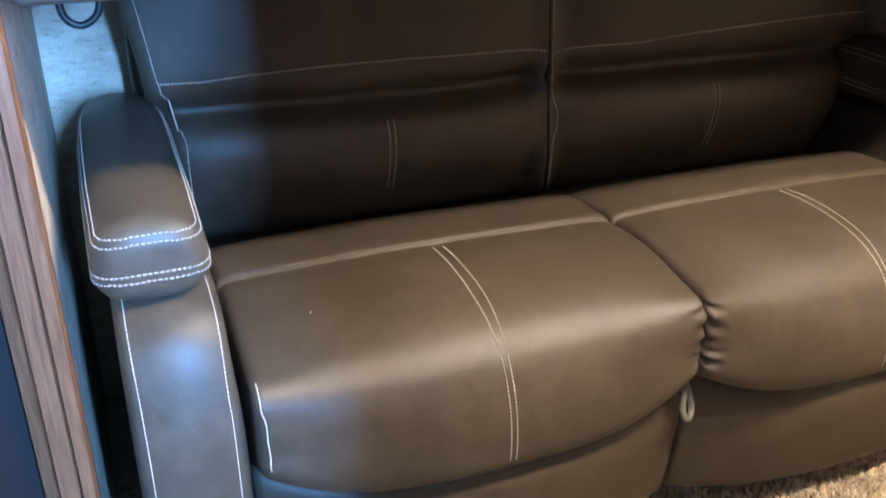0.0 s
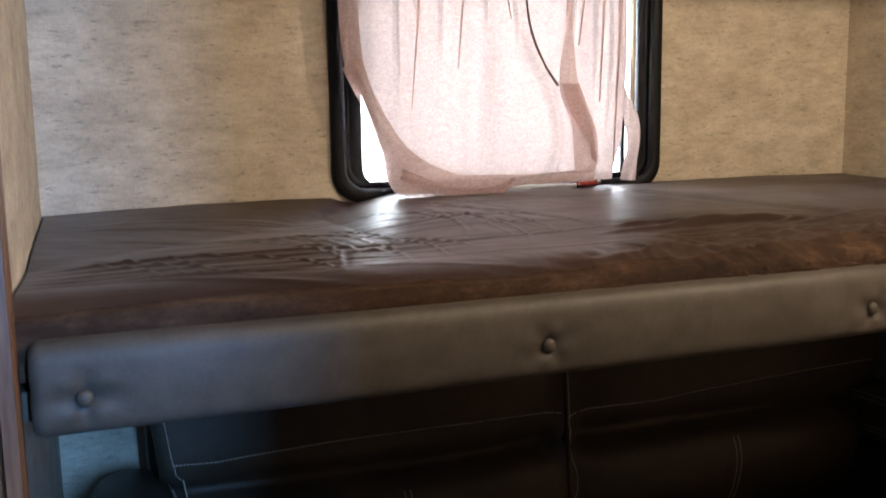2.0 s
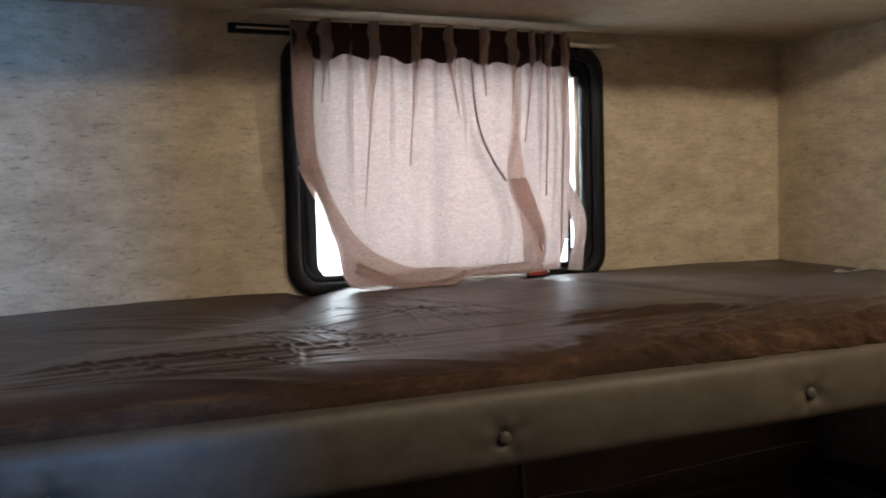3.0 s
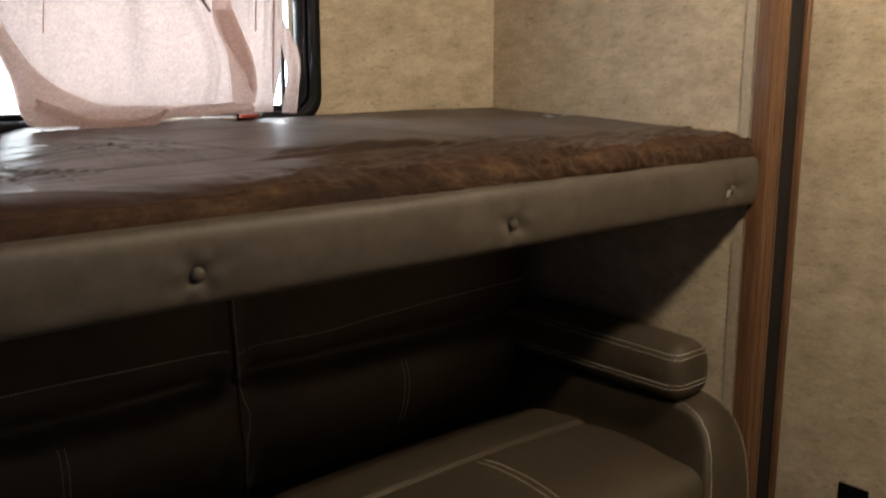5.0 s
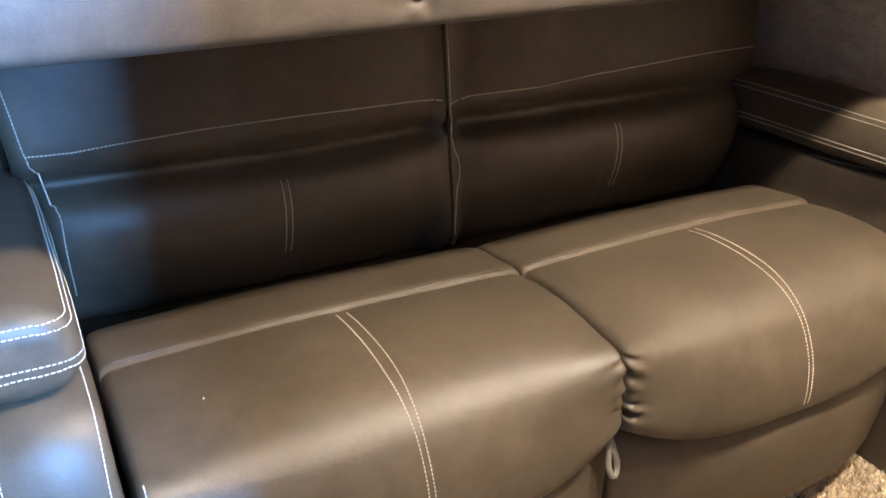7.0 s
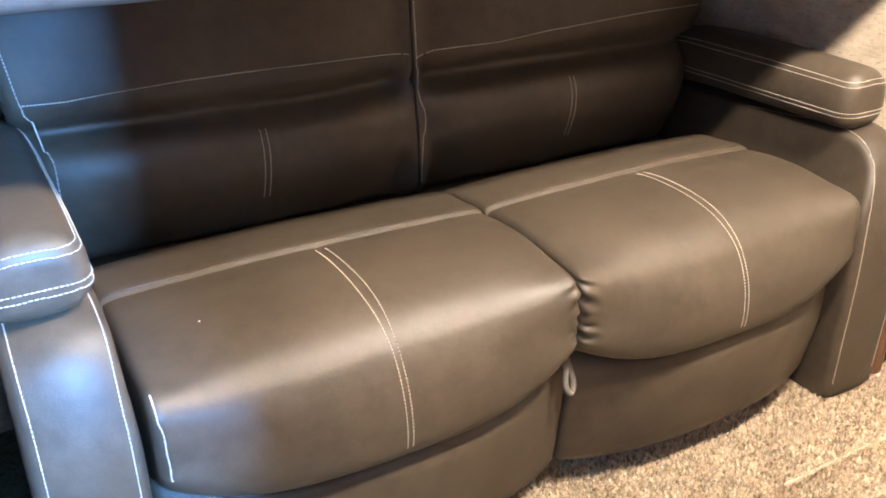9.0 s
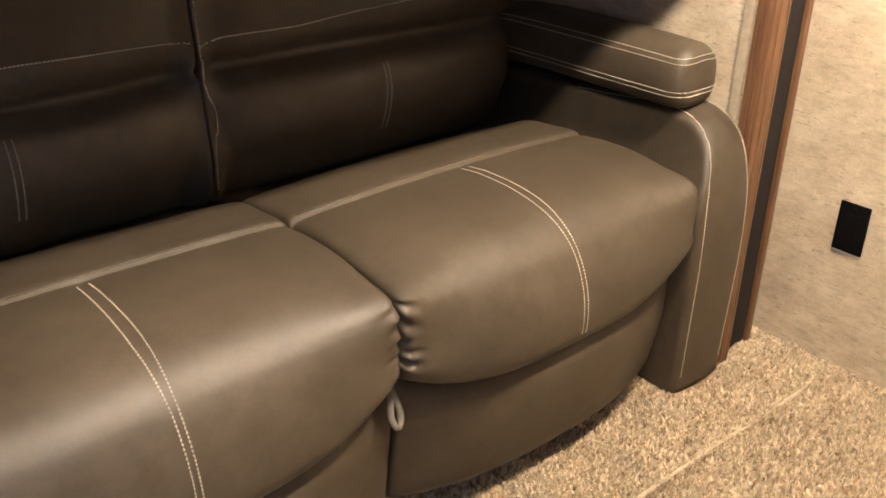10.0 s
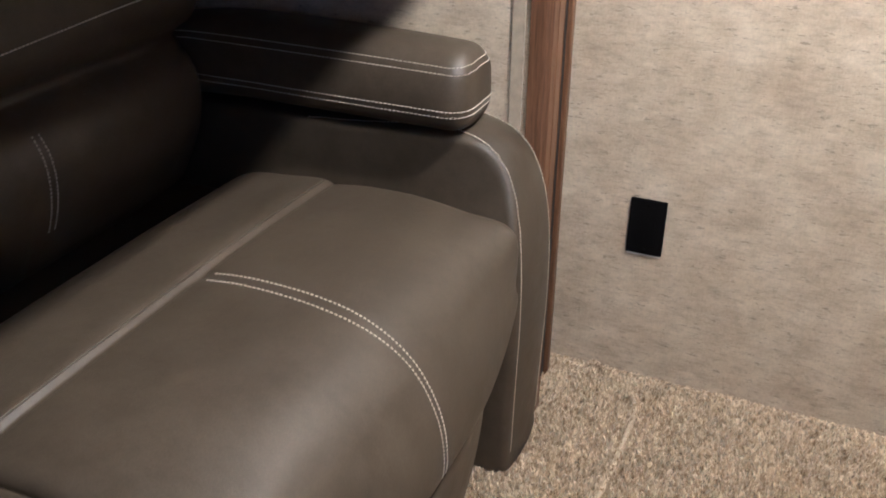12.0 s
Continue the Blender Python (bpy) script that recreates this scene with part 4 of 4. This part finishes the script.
def back_cushion(x0, x1, sx, outer):
    """Back cushion: a rounded lumbar roll, a crease, and the head part above it."""
    sec = [(0.40, 0.44), (0.36, 0.44), (0.318, 0.455), (0.288, 0.50), (0.256, 0.57), (0.248, 0.635), (0.268, 0.685), (0.306, 0.712), (0.294, 0.735), (0.278, 0.765), (0.276, 0.80), (0.284, 0.88), (0.30, 0.96), (0.325, 1.015), (0.37, 1.03), (0.42, 1.02), (0.44, 0.9), (0.43, 0.6)]

    def change(x, f, y, z):
        front = smooth_step(0.36, 0.30, y)
        out = f * outer
        y += front * 0.022 * abs(f) ** 4
        y -= front * 0.008 * (1 - f * f)
        crease = math.exp(-((z - 0.712 - 0.010 * math.sin(x * 6)) / 0.018) ** 2)
        y += front * 0.014 * crease * (1 - 0.6 * abs(f) ** 6)
        flat = front * smooth_step(0.88, 1.0, -out)
        y += flat * (0.262 + 0.10 * max(0.0, z - 0.56) - y)
        y += front * 0.003 * noise.noise((x * 5, z * 6, 1)) + front * 0.0025 * math.exp(-((x - sx) / 0.010) ** 2) * (z < 0.70)
        return y, z
    def place(a, p, q):
        # the lumbar roll is narrower than the head part on the arm's side
        f = (a - x0) / (x1 - x0)
        shift = 0.062 * smooth_step(0.73, 0.70, q) if outer > 0 else 0.032 * smooth_step(1.0, 0.75, q) + 0.036 * smooth_step(0.745, 0.70, q)
        return (a - shift * f if outer > 0 else a + shift * (1 - f), p, q)
    bm = loft(sec, x0, x1, place, 90, 120, 0.028, change, 2.3)
    tree = tree_of(bm)
    ob = sofa_part("back_cushion", bm, "dark brown vinyl back cushion with a lumbar roll")
    for dx in (-0.006, 0.006):
        thread(ob, tree, [(sx + dx, 0.24, 0.690), (sx + dx, 0.22, 0.64), (sx + dx, 0.22, 0.58), (sx + dx, 0.23, 0.515)])
    thread(ob, tree, [(x0 + 0.044, 0.25, 0.770), (x0 + (x1 - x0) * 0.25, 0.24, 0.784), ((x0 + x1) / 2, 0.24, 0.790), (x0 + (x1 - x0) * 0.8, 0.24, 0.786), (x1 - 0.012, 0.25, 0.778)] if outer < 0 else
           [(x0 + 0.012, 0.25, 0.768), (x0 + (x1 - x0) * 0.25, 0.24, 0.778), ((x0 + x1) / 2, 0.24, 0.793), (x0 + (x1 - x0) * 0.8, 0.24, 0.80), (x1 - 0.012, 0.25, 0.798)], width=0.003)
    xs = 0.014 if outer < 0 else 0.012
    low = 0.068 if outer < 0 else 0.0
    thread(ob, tree, [(x0 + xs, 0.27, 0.98), (x0 + xs + low * 0.25, 0.25, 0.87), (x0 + xs + low * 0.47, 0.25, 0.765), (x0 + xs + low * 0.72, 0.275, 0.727), (x0 + xs + low, 0.25, 0.69), (x0 + xs + low, 0.24, 0.60), (x0 + xs + low, 0.25, 0.49)], width=0.0026)
    return ob


back_cushion(-0.818, 0.002, -0.345, -1)
back_cushion(0.008, 0.845, 0.405, 1)
sofa_part("frame_back", box_bm(-0.80, 0.80, 0.415, 0.47, 0.05, 0.94, 0.015), "dark vinyl rear of the sofa")
sofa_part("seat_deck", box_bm(-0.735, 0.785, 0.10, 0.42, 0.05, 0.44, 0.012), "dark vinyl deck behind the seat cushions")

# ---- small fittings ----


def outlet():
    o = empty("outlet", (XW, -0.4285, 0.3225))
    tagged(o, "black plastic power outlet plate on the papered wall", "outlet")
    on(o, part("plate", box_bm(XW - 0.007, XW - 0.0005, -0.4635, -0.3935, 0.264, 0.381, 0.003, 3), MATT_BLACK, o))
    on(o, part("receptacle", box_bm(XW - 0.0078, XW - 0.0062, -0.445, -0.412, 0.289, 0.356, 0.0004), MATT_BLACK, o, "black receptacle insert"))
    on(o, part("reveal", box_bm(XW - 0.004, XW - 0.0005, -0.461, -0.396, 0.2595, 0.2635), PAPER, o, "pale edge showing under the plate", False))
    for z in (0.274, 0.371):
        on(o, part("screw", tube_bm([(XW - 0.0065, -0.4285, z), (XW - 0.0085, -0.4285, z)], 0.003, 10, 4), MATT_BLACK, o))
    return o


outlet()
for x, y, z, share in LAMPS:
    lamp = empty("ceiling_lamp", (x, y, CZ))
    tagged(lamp, "small round ceiling lamp with a warm light", "ceiling lamp", "ceiling lamps")
    on(lamp, part("housing", tube_bm([(x, y, CZ - 0.001), (x, y, CZ - 0.008), (x, y, CZ - 0.014)], 0.07, 32, 6), CHROME, lamp, "brushed metal housing"))
    on(lamp, part("diffuser", tube_bm([(x, y, CZ - 0.0145), (x, y, CZ - 0.022)], 0.05, 32, 3), DIFFUSER, lamp, "glowing round diffuser"))


def scrap(name, place, size, material, label, category, seed):
    """A small crumpled scrap."""
    rnd = random.Random(seed)
    bm = bmesh.new()
    grid = [[bm.verts.new((place[0] + size * (i / 3 - 0.5) + rnd.uniform(-1, 1) * size * 0.1, place[1] + rnd.uniform(-1, 1) * size * 0.12, place[2] + size * 0.8 * (j / 3 - 0.5) + rnd.uniform(-1, 1) * size * 0.1)) for i in range(4)] for j in range(4)]
    for a, b in zip(grid, grid[1:]):
        for i in range(3):
            bm.faces.new((a[i], a[i + 1], b[i + 1], b[i]))
    bmesh.ops.solidify(bm, geom=bm.faces[:], thickness=0.0006)
    return tagged(from_bm(name, bm, material, False), label, category)


scrap("plastic_scrap", (0.825, -0.2815, 1.076), 0.016, PAPER, "torn scrap of clear wrapping on the padded rail", "scrap", 3)
spot, up, _, _ = left_tree.find_nearest(Vector((-0.615, -0.17, 0.56)))
tagged(from_bm("lint", tube_bm([spot + up * 0.0008, spot + up * 0.0012 + Vector((0.002, 0.001, 0))], 0.0013, 6, 4), PAPER), "tiny white speck of lint on the seat", "lint")
